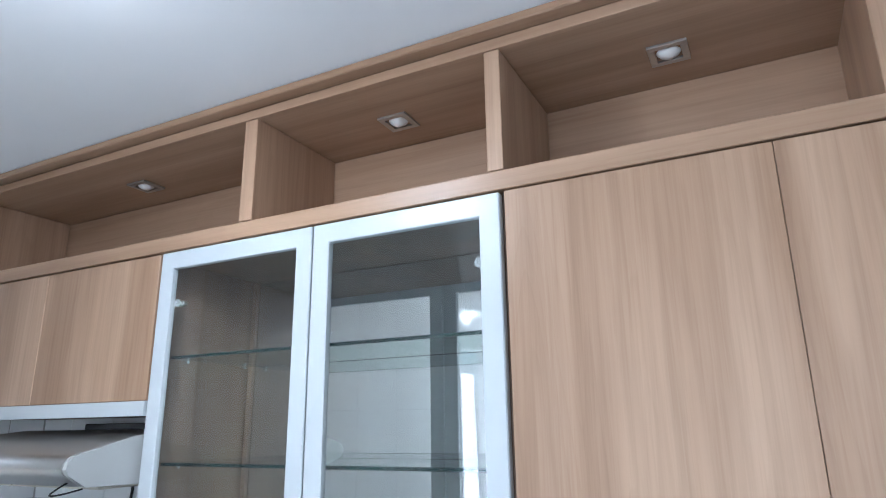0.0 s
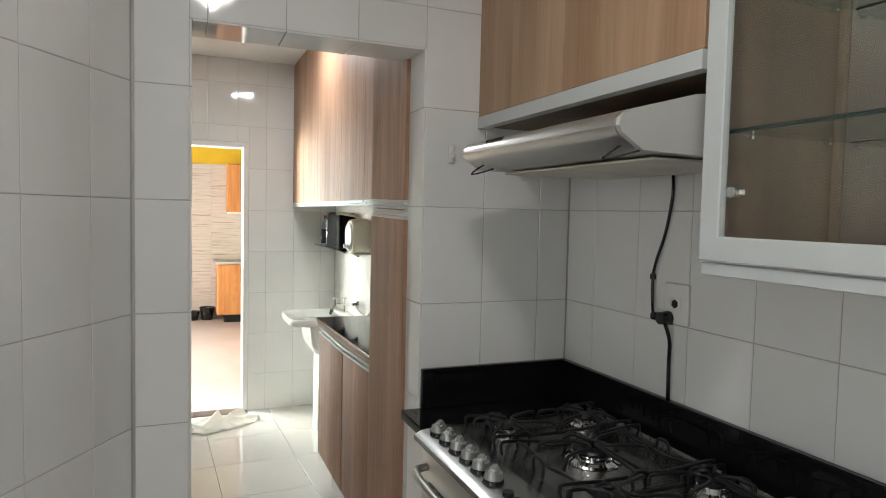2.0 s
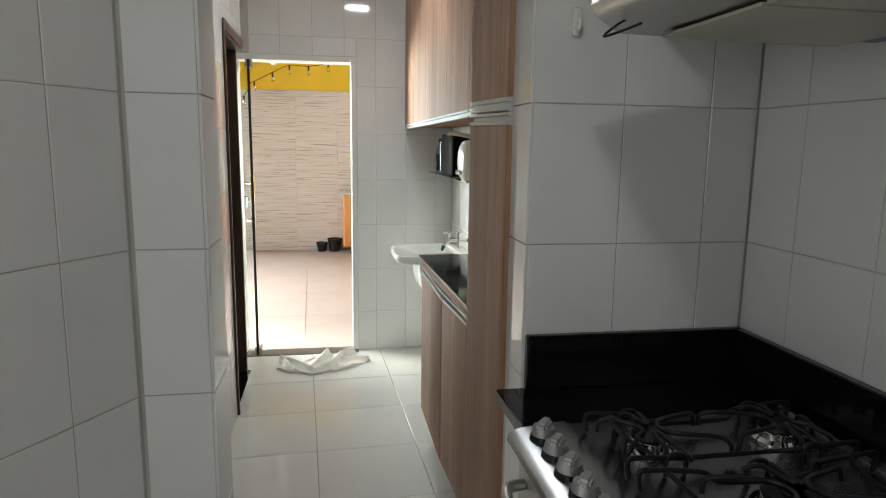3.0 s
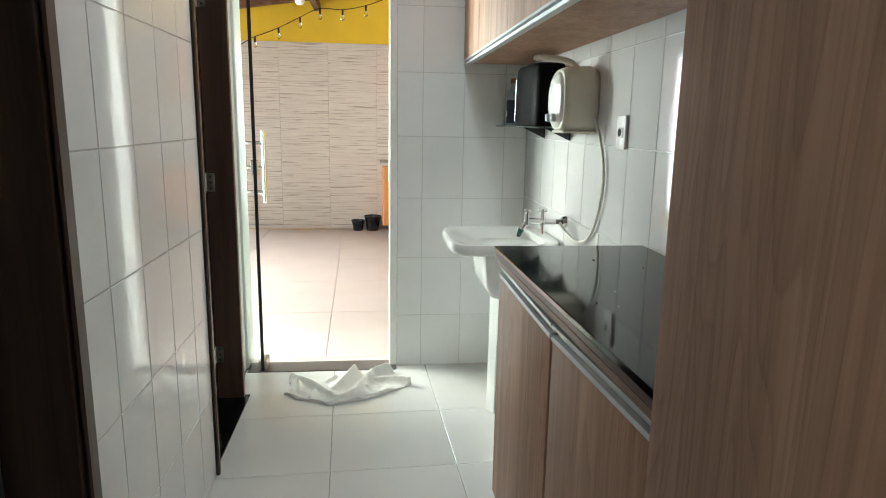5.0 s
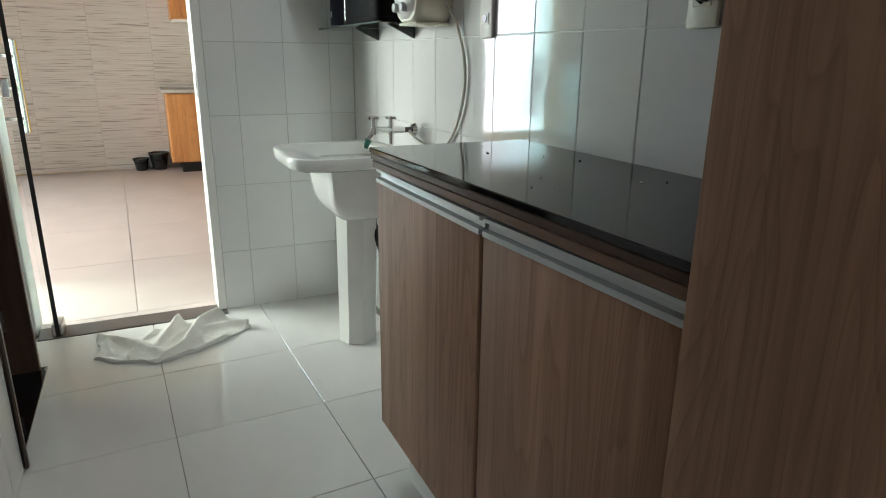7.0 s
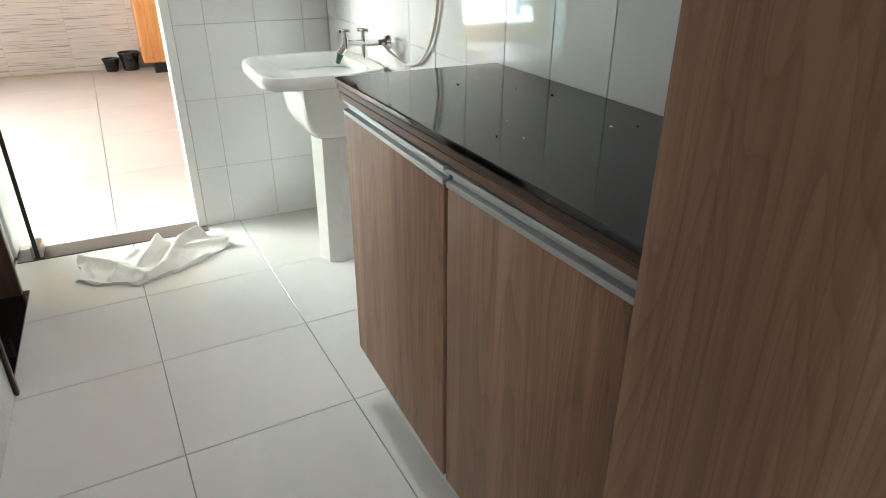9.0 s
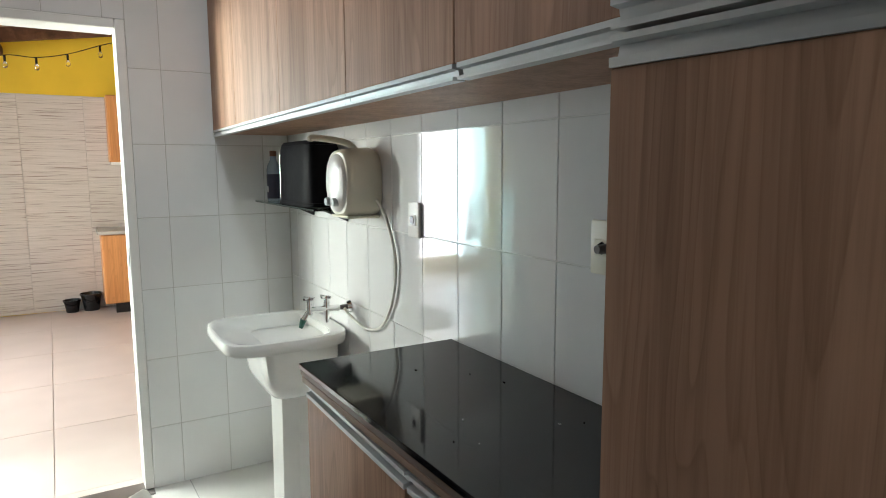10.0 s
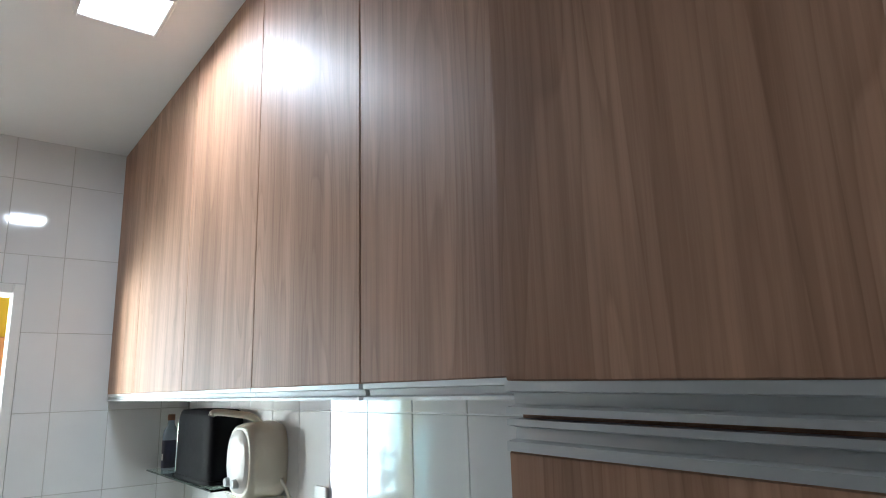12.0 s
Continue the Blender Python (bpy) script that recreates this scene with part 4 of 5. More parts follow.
pf.add("spout", tube_bm([(px + 0.01, YL - 0.06, pz + 0.104), (px, YL - 0.09, pz + 0.130), (px - 0.02, YL - 0.14, pz + 0.142), (px - 0.05, YL - 0.19, pz + 0.148), (px - 0.055, YL - 0.20, pz + 0.136)], 0.011, 10), CREAM_PL)
pf.add("rest_plate", box_bm(px - 0.07, px + 0.08, YL - 0.125, YL - 0.01, 1.2385, 1.247, 0.003), CREAM_PL)
pf.add("supply_hose", tube_bm([(px + 0.090, YL - 0.03, pz - 0.05), (px + 0.150, YL - 0.020, pz - 0.12), (px + 0.200, YL - 0.016, 1.109), (px + 0.175, YL - 0.016, 0.98), (px + 0.09, YL - 0.016, 0.875), (px - 0.03, YL - 0.016, 0.838), (px - 0.12, YL - 0.018, 0.845), (tx + 0.035, YL - 0.03, 0.868), (tx + 0.014, YL - 0.034, tz - 0.002)], 0.0055), CABLE, "thin white water hose")

bt = Thing("bottle", (-4.640, 2.825, 1.26), "small dark-filled bottle with a brown cap", "bottle")
bt.add("glass", lathe_bm([(0.028, 0.0), (0.030, 0.006), (0.030, 0.135), (0.026, 0.155), (0.014, 0.178), (0.012, 0.195)], 20, (-4.640, 2.825, 1.26)), plain("bottle_plastic", (0.30, 0.36, 0.42), 0.15, vary=0.1))
bt.add("label", lathe_bm([(0.0305, 0.01), (0.0308, 0.012), (0.0308, 0.115), (0.0305, 0.117)], 20, (-4.640, 2.825, 1.26)), plain("dark_label", (0.02, 0.02, 0.05), 0.4, vary=0.3), "dark printed label")
bt.add("label_mark", box_bm(-4.632, -4.618, 2.7925, 2.7945, 1.30, 1.325, 0.0005), WHITE_PL, "white label patch")
bt.add("cap", lathe_bm([(0.014, 0.195), (0.0145, 0.197), (0.0145, 0.216), (0.012, 0.219), (0.001, 0.219)], 16, (-4.640, 2.825, 1.26)), plain("brown_cap", (0.20, 0.07, 0.03), 0.4))

socket_plate(-3.475, YL - 0.0075, 1.247, -1, 0.07, 0.105, "white wall socket plate above the worktop")
s2 = socket_plate(-2.690, YL - 0.0075, 1.247, -1, 0.07, 0.105, "aged cream wall socket beside the tall cabinet", CREAM_PL)
s2_knob = part("plug_stub", rod_bm((0.010, -0.012, 0.0), (0.010, -0.036, 0.0), 0.010, 0.008, 12), SILL, s2.ob, "dark plug stub")


# ---- floor cloth ----
def along(pts, t):
    """The value at t on a line through (t, value) pairs, eased between them."""
    for (a, va), (b, vb) in zip(pts, pts[1:]):
        if t <= b:
            k = (t - a) / (b - a)
            k = k * k * (3 - 2 * k) * 0.5 + k * 0.5
            return va + (vb - va) * k
    return pts[-1][1]


def off_line(p, line):
    """Distance from p to a broken line, the side it lies on, and how far along it is."""
    best = (9.0, 1.0, 0.0)
    for i, (a, b) in enumerate(zip(line, line[1:])):
        a, b = Vector(a), Vector(b)
        d = b - a
        k = max(0.0, min(1.0, (p - a).dot(d) / d.length_squared))
        r = p - a - d * k
        if r.length < best[0]:
            best = (r.length, 1.0 if d.x * r.y - d.y * r.x > 0 else -1.0, (i + k) / (len(line) - 1))
    return best


# folds of the cloth: line on the floor, height at both ends, width of the gentle and of the steep side
FOLDS = ((((-4.60, 1.75), (-4.51, 1.85), (-4.39, 1.94), (-4.33, 1.99)), 0.030, 0.020, 0.034, 0.016),
         (((-4.43, 1.96), (-4.52, 2.01), (-4.61, 2.06)), 0.014, 0.062, 0.032, 0.022),
         (((-4.32, 1.99), (-4.40, 2.07), (-4.50, 2.10), (-4.60, 2.14), (-4.66, 2.22)), 0.024, 0.046, 0.018, 0.036),
         (((-4.54, 2.14), (-4.53, 2.24), (-4.495, 2.325)), 0.018, 0.036, 0.034, 0.018),
         (((-4.56, 1.78), (-4.42, 1.80)), 0.022, 0.010, 0.020, 0.012),
         (((-4.47, 1.88), (-4.36, 1.86)), 0.010, 0.016, 0.022, 0.010),
         (((-4.45, 2.12), (-4.38, 2.20)), 0.020, 0.008, 0.020, 0.012),
         (((-4.62, 1.99), (-4.54, 1.93)), 0.026, 0.010, 0.016, 0.020),
         (((-4.40, 1.75), (-4.33, 1.84), (-4.285, 1.95), (-4.325, 2.09), (-4.425, 2.24)), 0.012, 0.012, 0.014, 0.008))


def floor_cloth():
    bm = bmesh.new()
    nu, nv = 110, 60
    near = ((0.0, -4.41), (0.16, -4.335), (0.37, -4.278), (0.61, -4.325), (0.85, -4.415), (1.0, -4.475))
    far = ((0.0, -4.58), (0.04, -4.615), (0.27, -4.56), (0.40, -4.58), (0.51, -4.645), (0.65, -4.665), (0.84, -4.672), (0.93, -4.60), (1.0, -4.515))
    grid = []
    for i in range(nu + 1):
        row = []
        for j in range(nv + 1):
            u, v = i / nu, j / nv
            wob = 0.010 * noise.noise(Vector((u * 9, v * 5, 1.7)))
            x = along(near, u) * (1 - v) + along(far, u) * v + wob
            y = 1.735 + 0.595 * u + 0.012 * noise.noise(Vector((u * 6, v * 7, 4.1))) + 0.02 * math.sin(3.1 * v) * (1 - u)
            p = Vector((x, y))
            rise = 0.0
            for line, h0, h1, w0, w1 in FOLDS:
                d, side, k = off_line(p, line)
                w = w0 if side > 0 else w1
                rise = max(rise, (h0 + (h1 - h0) * k) * math.exp(-(d / w) ** 1.6))
            rise += 0.005 * (0.5 + noise.noise(Vector((x * 26, y * 22, 0.3)))) + 0.0022 * noise.noise(Vector((x * 70, y * 60, 2.0)))
            row.append(bm.verts.new((x, y, 0.004 + max(0.0, rise))))
        grid.append(row)
    for i in range(nu):
        for j in range(nv):
            bm.faces.new((grid[i][j], grid[i + 1][j], grid[i + 1][j + 1], grid[i][j + 1]))
    bmesh.ops.recalc_face_normals(bm, faces=bm.faces)
    rim_edges = [e for e in bm.edges if len(e.link_faces) == 1]
    ex = bmesh.ops.extrude_edge_only(bm, edges=rim_edges)
    for vtx in [g for g in ex["geom"] if isinstance(g, bmesh.types.BMVert)]:
        vtx.co.z = 0.0015
    bmesh.ops.recalc_face_normals(bm, faces=bm.faces)
    return solo("floor_cloth", bm, CLOTH, "crumpled off-white cotton cloth on the floor by the door", "cloth")


floor_cloth()


# ---- doors of the laundry ----
def side_door(hole, back, lap):
    """Dark wooden frame in the laundry's left wall with its leaf standing open into the side room."""
    x0, x1, z1 = hole[0], hole[1], hole[3]
    t = Thing("side_door", ((x0 + x1) / 2, YW, 0.0), "dark brown wooden door frame with its leaf open", "door", kind="structure")
    t.add("jamb", box_bm(x0 + 0.002, x0 + 0.032, YW - 0.142, YW + 0.006 - back, 0.0, z1 - 0.032, 0.003), DARKWOOD)
    t.add("jamb", box_bm(x1 - 0.032, x1 - 0.002, YW - 0.142, YW + 0.006, 0.0, z1 - 0.032, 0.003), DARKWOOD)
    t.add("head", box_bm(x0 + 0.002, x1 - 0.002, YW - 0.142, YW + 0.006, z1 - 0.031, z1 - 0.001, 0.003), DARKWOOD)
    if not back:
        t.add("casing", box_bm(x0 - 0.022, x0 + 0.020, YW + 0.0075, YW + 0.018, 0.0, z1 + 0.03, 0.004), DARKWOOD)
    t.add("casing", box_bm(x1 - 0.020, x1 + lap, YW + 0.0075, YW + 0.018, 0.0, z1 + 0.03, 0.004), DARKWOOD)
    t.add("casing", box_bm(x0 + 0.0205, x1 - 0.0205, YW + 0.0075, YW + 0.018, z1 - 0.02, z1 + 0.03, 0.004), DARKWOOD)
    leaf = t.add("leaf", box_bm(x0 + 0.036, x0 + 0.071, YW - 0.145 - 0.64, YW - 0.147, 0.012, z1 - 0.036, 0.003), DARKWOOD, "dark brown wooden door leaf")
    for z in (0.22, 0.998, 1.75):
        bm = box_bm(x0 + 0.0325, x0 + 0.0345, YW - 0.138, YW - 0.105, z - 0.04, z + 0.04, 0.0005)
        rod_into(bm, (x0 + 0.038, YW - 0.143, z - 0.04), (x0 + 0.038, YW - 0.143, z + 0.04), 0.006, n=10)
        h = t.add("hinge", bm, STEEL)
        sc = bmesh.new()
        for dz in (-0.025, 0.0, 0.025):
            rod_into(sc, (x0 + 0.0345, YW - 0.121, z + dz), (x0 + 0.0358, YW - 0.121, z + dz), 0.004, n=8)
        t.add("screws", sc, BLACK, under=h)
    return t


side_door(DOOR_F, 0.030, 0.004)
side_door(DOOR_N, 0.0, 0.036)

gd = Thing("door_1", (XF, 1.87, 0.0), "frameless glass door standing open to the yard", "door", kind="structure")
fy0, fy1, fz = DOOR_Y[0], DOOR_Y[1], DOOR_Y[3]
gd.add("jamb", box_bm(XF - 0.148, XF + 0.012, fy1 - 0.038, fy1 - 0.001, 0.005, fz - 0.001, 0.003), WHITE_PL, "white painted frame")
gd.add("jamb", box_bm(XF - 0.148, XF + 0.012, fy0 + 0.001, fy0 + 0.038, 0.005, fz - 0.001, 0.003), WHITE_PL, "white painted frame")
gd.add("head", box_bm(XF - 0.148, XF + 0.012, fy0 + 0.039, fy1 - 0.039, fz - 0.037, fz - 0.001, 0.003), WHITE_PL, "white painted frame")
gd.add("strike_plate", box_bm(XF - 0.10, XF + 0.006, fy1 - 0.0415, fy1 - 0.0385, 0.965, 1.075, 0.001), STEEL)
GX, GY = XF + 0.058, 1.592
leaf = gd.add("glass_leaf", box_bm(GX - 0.80, GX, GY - 0.005, GY + 0.005, 0.010, fz - 0.045), SHELF_GLASS, "clear tempered glass leaf")
leaf.visible_shadow = False
gd.add("edge_seal", box_bm(GX + 0.0005, GX + 0.005, GY - 0.008, GY + 0.008, 0.010, fz - 0.045), RUBBER, "black rubber edge seal", leaf)
gd.add("pivot", box_bm(GX - 0.10, GX - 0.002, GY - 0.02, GY + 0.02, 0.006, 0.060, 0.004), STEEL, "steel floor pivot")
gd.add("pivot", box_bm(GX - 0.10, GX - 0.002, GY - 0.02, GY + 0.02, fz - 0.09, fz - 0.04, 0.004), STEEL, "steel top pivot")
for s in (-1, 1):
    bm = rod_bm((GX - 0.71, GY + s * 0.055, 0.78), (GX - 0.71, GY + s * 0.055, 1.20), 0.013, n=14)
    for z in (0.845, 1.13):
        rod_into(bm, (GX - 0.71, GY + s * 0.006, z), (GX - 0.71, GY + s * 0.053, z), 0.010, n=12)
    gd.add("pull_bar", bm, CHROME, "chrome tubular pull bar", leaf)
lock = box_bm(GX - 0.79, GX - 0.74, GY - 0.022, GY + 0.022, 0.94, 1.03, 0.004)
rod_into(lock, (GX - 0.765, GY - 0.05, 0.985), (GX - 0.765, GY + 0.05, 0.985), 0.009, n=12)
gd.add("lock", lock, CHROME, "chrome patch lock", leaf)
swing = Matrix.Translation((GX - XF, GY - 1.87, 0)) @ Matrix.Rotation(radians(10.5), 4, "Z") @ Matrix.Translation((XF - GX, 1.87 - GY, 0))
for o in (leaf, *leaf.children):
    o.data.transform(swing)


# ---- covered yard ----
XY = -9.15
ground = structure("ground", box_bm(-45, XF - 0.151, -40, 45, -0.2, -0.034), PINKTILE, "pale concrete ground outside", "ground")
structure("yard_threshold", box_bm(XF - 0.150, -4.826, DOOR_Y[0], DOOR_Y[1], -0.1, -0.0005), PINKTILE, "matt pinkish tile strip in the doorway", "floor")
yard_floor = structure("yard_floor", box_bm(XY, XF - 0.151, -2.2, 6.0, -0.033, -0.006), YARD_GROUT, "large matt pinkish floor tiles of the yard", "floor")
# the hole is added out of view for the two fill lamps behind it
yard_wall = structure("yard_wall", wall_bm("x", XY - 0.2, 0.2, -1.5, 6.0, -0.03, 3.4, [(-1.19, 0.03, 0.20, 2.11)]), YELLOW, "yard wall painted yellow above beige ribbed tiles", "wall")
structure("yard_wall_base", box_bm(XY + 0.0005, XY + 0.003, 0.04, 4.6, -0.001, 2.122), GROUT, "pale mortar bed behind the ribbed yard tiles", "wall")
PALE_BLUE = plain("pale_blue_wall_paint", (0.58, 0.76, 0.77), 0.7, vary=0.05)
structure("yard_parapet", box_bm(XY, XF - 0.151, -1.5, -1.34, -0.03, 1.12), PALE_BLUE, "pale blue painted low wall of the yard", "wall")
structure("yard_side_wall", box_bm(XY, XF - 0.151, 5.8, 6.0, -0.03, 3.6), YELLOW, "yellow painted side wall of the yard", "wall")
structure("yard_lintel", box_bm(XY, XF - 0.151, -1.5, -1.32, 2.12, 2.40), YELLOW, "yellow painted beam over the open yard side", "beam")
structure("yard_pillar", box_bm(-5.25, -5.05, -1.5, -1.32, 1.121, 2.119), PAINT, "white pillar at the open yard side", "pillar")


def roof_z(y):
    return 2.42 + 0.15 * (y - 0.72)


roof = Thing("yard_roof", (-7.0, 2.0, 2.6), "brown wooden lean-to roof over the yard", "roof", kind="structure")
roof.add("boarding", profile_bm([(-1.6, roof_z(-1.6) + 0.14), (6.0, roof_z(6.0) + 0.14), (6.0, roof_z(6.0) + 0.18), (-1.6, roof_z(-1.6) + 0.18)], XY, XF - 0.151), ROOFWOOD)
for i in range(6):
    x = -8.95 + 0.72 * i
    roof.add("rafter", profile_bm([(-1.6, roof_z(-1.6)), (5.8, roof_z(5.8)), (5.8, roof_z(5.8) + 0.139), (-1.6, roof_z(-1.6) + 0.139)], x, x + 0.06), ROOFWOOD)
for y in (0.4, 1.5, 2.6, 3.7):
    roof.add("purlin", box_bm(XY + 0.002, XF - 0.153, y, y + 0.07, roof_z(y) - 0.078, roof_z(y) - 0.001, 0.004), ROOFWOOD)
for lx, ly, lz in ((-7.5, 1.52, 2.40), (-7.5, 2.19, 2.60)):
    lampb = Thing("yard_bulb", (lx, ly, lz), "white bulb in a holder under the roof beam", "lamp", "yard bulbs")
    lampb.add("holder", rod_bm((lx, ly, roof_z(ly) - 0.0), (lx, ly, lz - 0.03), 0.028, 0.022, 14), WHITE_PL)
    lampb.add("bulb", lathe_bm([(0.016, 0.0), (0.03, -0.03), (0.045, -0.07), (0.04, -0.105), (0.02, -0.125), (0.001, -0.128)], 18, (lx, ly, lz - 0.028)), WHITE_PL)

sl = Thing("string_lights", (-8.0, 1.8, 2.4), "drooping string of small clear bulbs across the yard", "string lights")
BULBS = ((0.80, 1.90), (1.04, 1.97), (1.262, 2.056), (1.465, 2.159), (1.652, 2.242), (1.864, 2.239), (2.085, 2.284), (2.324, 2.372), (2.58, 2.47))
pts = [(-8.0, 0.62, roof_z(0.62) + 0.02)] + [(-8.0, y, z + 0.06) for y, z in BULBS] + [(-8.0, 2.80, roof_z(2.8) + 0.02)]
sl.add("wire", tube_bm(pts, 0.004, 6), BLACK)
for p in pts[1:-1]:
    so = sl.add("socket", rod_bm((p[0], p[1], p[2] - 0.004), (p[0], p[1], p[2] - 0.05), 0.009, n=10), BLACK)
    sl.add("bulb", lathe_bm([(0.009, 0.0), (0.015, -0.014), (0.019, -0.030), (0.014, -0.046), (0.001, -0.052)], 12, (p[0], p[1], p[2] - 0.05)), BULB, under=so)

yc = Thing("outdoor_base_cabinet", (-8.9, 2.7, 0.0), "orange wooden base cabinet against the yard wall", "cabinet")
yc.add("body", box_bm(XY + 0.012, -8.66, 2.25, 3.30, 0.11, 0.785, 0.003), ORANGE)
for y0, y1 in ((2.255, 2.77), (2.78, 3.295)):
    yc.add("door", box_bm(-8.659, -8.640, y0, y1, 0.12, 0.78, 0.003), ORANGE)
yc.add("plinth", box_bm(XY + 0.012, -8.74, 2.34, 3.26, -0.001, 0.109), BLACK)
yt = solo("outdoor_worktop", box_bm(XY + 0.012, -8.60, 2.22, 3.32, 0.786, 0.82, 0.004), COUNTER_GREY, "grey granite top on the orange cabinet", "worktop")
yu = Thing("outdoor_wall_cabinet", (-9.0, 2.7, 1.5), "orange wooden wall cabinet in the yard", "cabinet")
yu.add("body", box_bm(XY + 0.012, -8.86, 2.38, 3.20, 1.475, 2.12, 0.003), ORANGE)
for y0, y1 in ((2.385, 2.785), (2.795, 3.195)):
    yu.add("door", box_bm(-8.859, -8.840, y0, y1, 1.485, 2.11, 0.003), ORANGE)
yu.add("light_rail", box_bm(XY + 0.012, -8.86, 2.40, 3.18, 1.45, 1.474), WHITE_PL, "white lower trim")


sl_ = Thing("step_ladder", (-8.95, -0.78, 0.0), "small dark metal step ladder by the yard wall opening", "ladder")
for y in (-0.95, -0.62):
    sl_.add("rail", rod_bm((-8.80, y, 0.0), (-9.06, y, 1.25), 0.016, n=10), IRON)
for k in range(4):
    f = (0.22 + 0.26 * k) / 1.25
    sl_.add("rung", box_bm(-8.80 - 0.26 * f - 0.03, -8.80 - 0.26 * f + 0.03, -0.94, -0.63, 1.25 * f - 0.01, 1.25 * f + 0.01, 0.003), IRON)


def bucket(x, y, r, h):
    b = Thing("bucket", (x, y, -0.002), "small black plastic bucket by the yard wall", "bucket", "black buckets")
    b.add("shell", lathe_bm([(r * 0.72, 0.0), (r, h), (r * 1.07, h), (r * 1.07, h - 0.015), (r * 1.0, h - 0.018), (r * 0.95, h - 0.004), (r * 0.68, 0.01)], 22, (x, y, -0.002)), BLACK)
    b.add("handle", tube_bm([(x, y - r * 1.05, h * 0.95), (x + r * 0.9, y - r * 0.6, h * 0.62), (x + r * 1.15, y, h * 0.5), (x + r * 0.9, y + r * 0.6, h * 0.62), (x, y + r * 1.05, h * 0.95)], 0.004, 6), BLACK)


bucket(-9.02, 1.965, 0.075, 0.125)
bucket(-9.03, 2.135, 0.095, 0.175)


# ---- tiles ----
PIECES = {}


def tile_mesh(w, h, t, mat, plane):
    """A slab with eased edges, shared by all pieces of one size: lies in the plane square to x, y or z and faces outwards along +."""
    key = (round(w, 3), round(h, 3), t, mat.name, plane)
    if key not in PIECES:
        c = min(0.0014, t * 0.4)
        a, b = w / 2, h / 2
        vs = [(-a, -b, 0), (a, -b, 0), (a, b, 0), (-a, b, 0), (-a, -b, t - c), (a, -b, t - c), (a, b, t - c), (-a, b, t - c), (-a + c, -b + c, t), (a - c, -b + c, t), (a - c, b - c, t), (-a + c, b - c, t)]
        fs = [(8, 9, 10, 11)]
        for k in range(4):
            n = (k + 1) % 4
            fs += [(k, n, n + 4, k + 4), (k + 4, n + 4, n + 8, k + 8)]
        turn = {"x+": lambda u, v, d: (d, u, v), "x-": lambda u, v, d: (-d, -u, v), "y-": lambda u, v, d: (u, -d, v), "y+": lambda u, v, d: (-u, d, v), "z+": lambda u, v, d: (u, v, d), "z-": lambda u, v, d: (u, -v, -d)}[plane]
        me = bpy.data.meshes.new("tile")
        me.from_pydata([turn(*p) for p in vs], [], fs)
        me.materials.append(mat)
        PIECES[key] = me
    return PIECES[key]


def minus(r, h):
    """What is left of the rectangle r (u0, u1, v0, v1) outside the hole h."""
    if h[0] >= r[1] or h[1] <= r[0] or h[2] >= r[3] or h[3] <= r[2]:
        return [r]
    out = [(r[0], max(r[0], h[0]), r[2], r[3]), (min(r[1], h[1]), r[1], r[2], r[3])]
    u0, u1 = max(r[0], h[0]), min(r[1], h[1])
    out += [(u0, u1, r[2], max(r[2], h[2])), (u0, u1, min(r[3], h[3]), r[3])]
    return [q for q in out if q[1] - q[0] > 0.012 and q[3] - q[2] > 0.012]


def lines(lo, hi, start, step):
    k = math.ceil((lo - start) / step)
    out = [lo]
    while start + k * step < hi - 0.012:
        if start + k * step > lo + 0.012:
            out.append(start + k * step)
        k += 1
    return out + [hi]


def lay(parent, plane, at, us, vs, mat=TILE, gap=0.0022, t=0.006, holes=(), name="tile", turn=0.0, pivot=(0, 0)):
    rnd = random.Random(len(us) * 7 + len(vs))
    for u0, u1 in zip(us, us[1:]):
        for v0, v1 in zip(vs, vs[1:]):
            rects = [(u0, u1, v0, v1)]
            for h in holes:
                rects = [q for r in rects for q in minus(r, h)]
            for a, b, c, d in rects:
                ob = new(name, tile_mesh(b - a - gap, d - c - gap, t, mat, plane))
                u, v = (a + b) / 2, (c + d) / 2
                if plane[0] == "x":
                    ob.location = (at, u, v)
                elif plane[0] == "y":
                    ob.location = (u, at, v)
                else:
                    ct_, st_ = math.cos(turn), math.sin(turn)
                    du, dv = u - pivot[0], v - pivot[1]
                    ob.location = (pivot[0] + du * ct_ - dv * st_, pivot[1] + du * st_ + dv * ct_, at)
                    ob.rotation_euler = (0, 0, turn)
                if plane[0] != "z":
                    tip = (rnd.uniform(-1, 1) * 0.0022, rnd.uniform(-1, 1) * 0.0022)
                    ob.rotation_euler = (0, tip[0], tip[1]) if plane[0] == "x" else (tip[0], 0, tip[1])
                ob.parent = parent


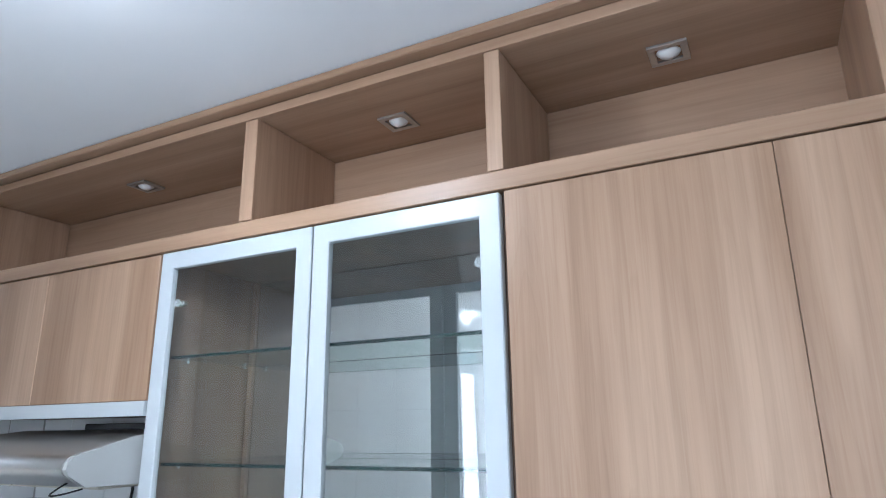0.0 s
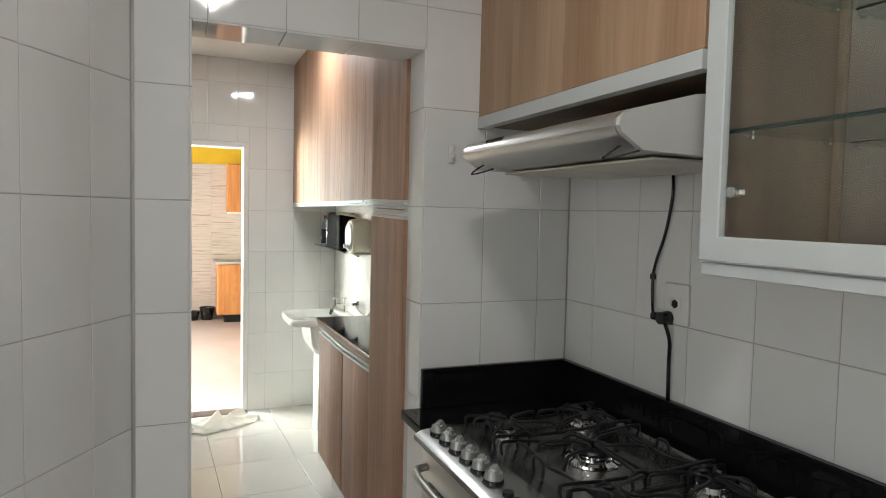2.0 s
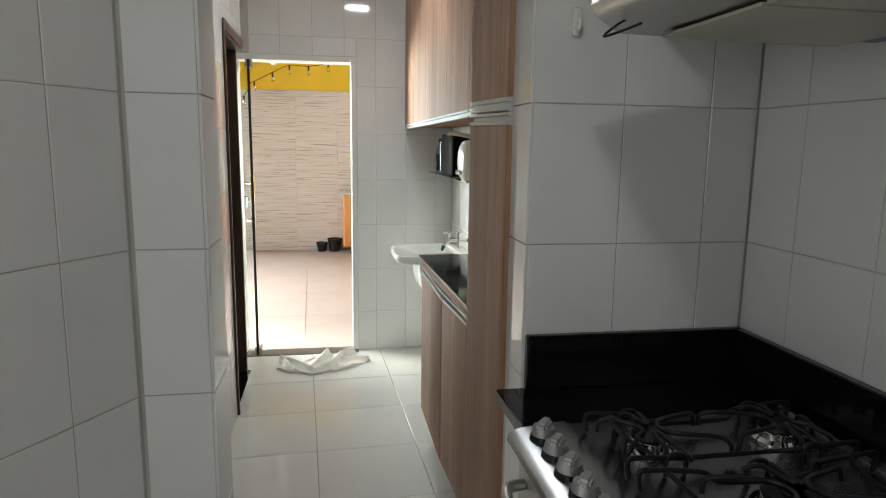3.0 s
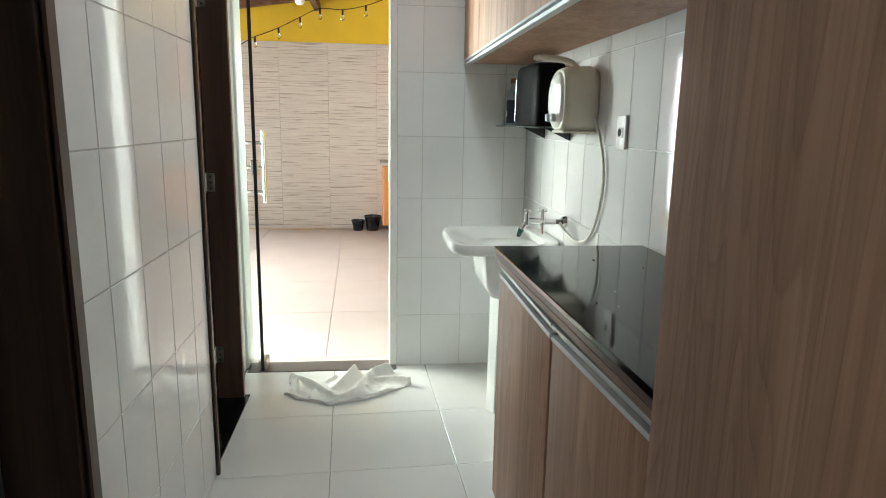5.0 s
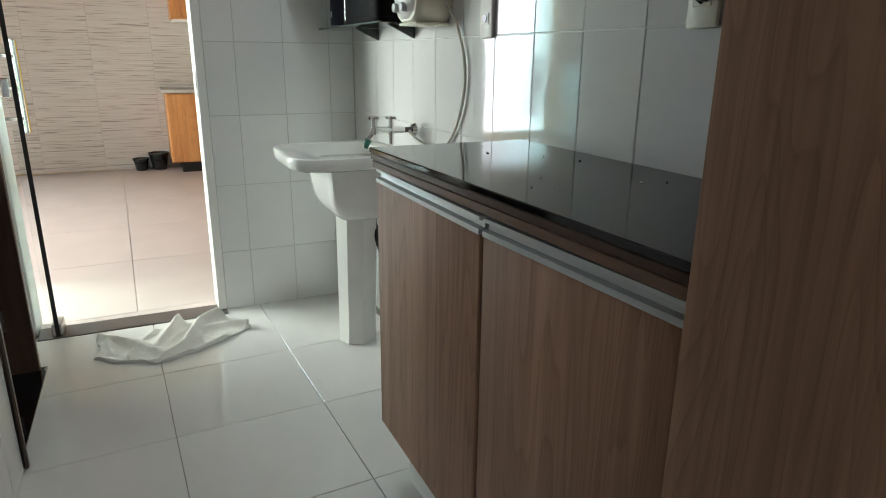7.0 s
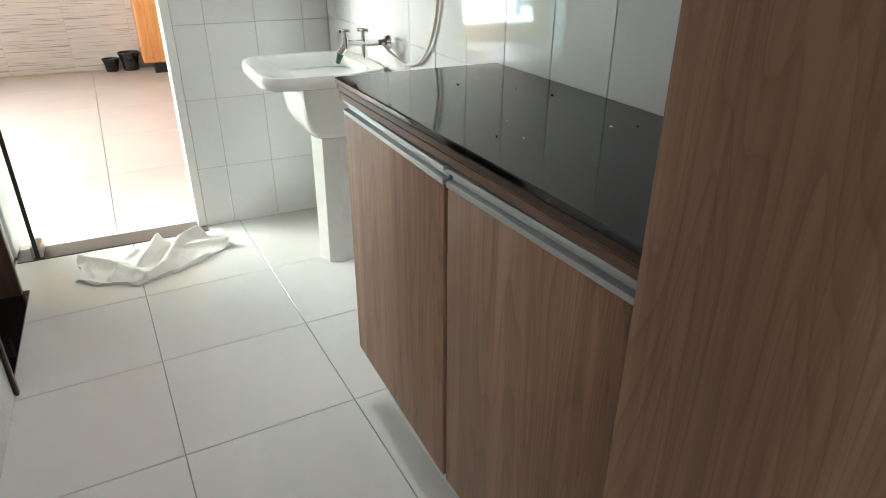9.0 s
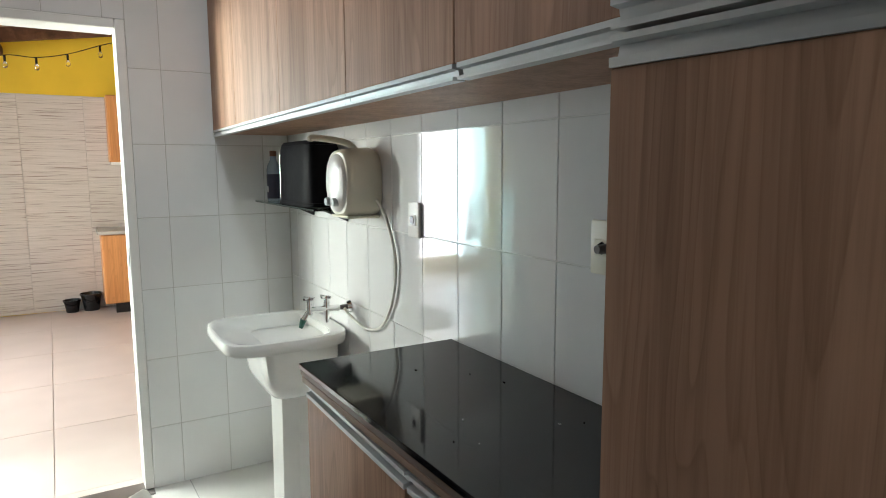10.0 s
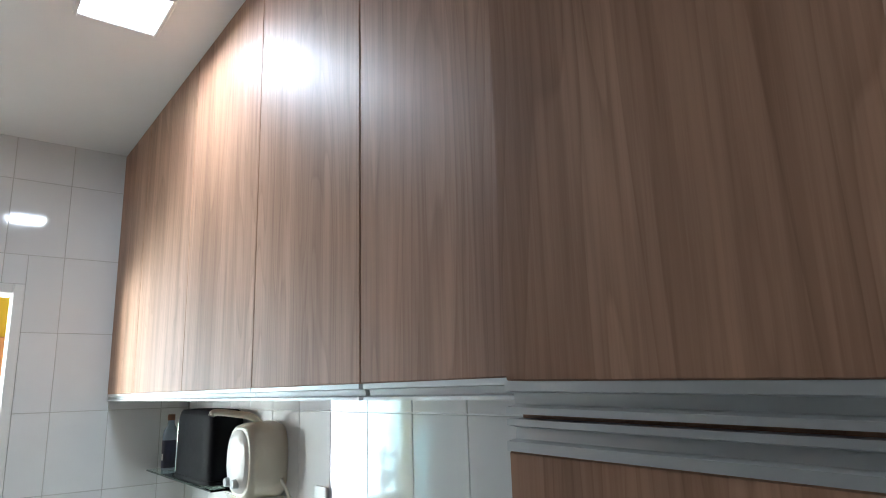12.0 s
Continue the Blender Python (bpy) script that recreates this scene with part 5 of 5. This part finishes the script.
TW, TH, Z0 = 0.2165, 0.317, 1.214
rows_k = lines(0.0, CEIL, Z0, TH)
lay(wall_mid, "x+", XE, lines(YS + 0.008, 2.541, 1.885, TW), rows_k, holes=[(DOOR_K[0], 2.6, 0, DOOR_K[3])])
lay(wall_mid, "x+", XE, [2.541, 2.757, 2.972, YK - 0.008], rows_k)
lay(wall_mid, "y-", 2.541, [XE2 + 0.002, XE + 0.006], [z for z in rows_k if z < 2.03] + [2.035])
lay(wall_mid, "y+", 1.838, [XE2 + 0.002, XE + 0.006], [z for z in rows_k if z < 2.03] + [2.035])
lay(wall_mid, "z-", 2.035, [XE2 + 0.002, XE + 0.006], lines(1.845, 2.534, 1.885, TW))
lay(wall_kit, "y-", YK, lines(XE + 0.008, 1.6, -1.610, TW), [0.872, 0.897, 1.214, 1.531, 1.848])
lay(wall_stub, "y+", 0.0, lines(0.010, 1.25, 0.165, TW), rows_k)
lay(wall_stub, "x+", 1.25, [-0.14, 0.006], rows_k)
LW, LH = 0.200, 0.298
rows_l = lines(0.0, CEIL, 1.202, LH)
rows_f = lines(0.0, CEIL, 1.197, 0.307)
lay(wall_lau, "y-", YL, lines(XF + 0.008, X_T, -3.038, LW), [z for z in rows_l if z < 1.53] + [1.60])
lay(wall_far, "x+", XF, lines(YW + 0.008, YL - 0.008, 2.400, 0.205), rows_f, holes=[DOOR_Y])
lay(wall_left, "y+", YW, lines(DOOR_F[0] + 0.004, XE2, -3.165, 0.2), rows_l, holes=[(DOOR_N[0] - 0.022, DOOR_N[1] + 0.036, 0, DOOR_N[3] + 0.03), (DOOR_F[0] - 0.022, DOOR_F[1] + 0.004, 0, DOOR_F[3] + 0.03)])
lay(floor_in, "z+", -0.006, [-4.75] + [-4.184 + 0.464 * k for k in range(6)] + [-1.80], [1.55, 1.996, 2.468, 2.93], FLOOR_TILE, 0.0022, 0.006, turn=radians(2.5), pivot=(-3.72, 1.996))
lay(floor_in, "z+", -0.006, [0.338 + 0.51 * k for k in range(7)], [-2.2 + 0.51 * k for k in range(11)], FLOOR_TILE, 0.0022, 0.006)
lay(floor_in, "z+", -0.006, [-1.77 + 0.527 * k for k in range(5)], [-2.2 + 0.515 * k for k in range(10)] + [2.93], FLOOR_TILE, 0.0022, 0.006)
lay(yard_wall, "x+", XY, lines(0.04, 4.6, 1.09, 0.55), [0.0, 0.424, 0.848, 1.272, 1.696, 2.12], RIBBED, 0.003, 0.008)
lay(yard_floor, "z+", -0.0055, [XY + 0.02 + 0.85 * k for k in range(6)], [-0.7 + 0.85 * k for k in range(7)], PINKTILE, 0.004, 0.006, turn=radians(1.5), pivot=(-6.6, 1.8))
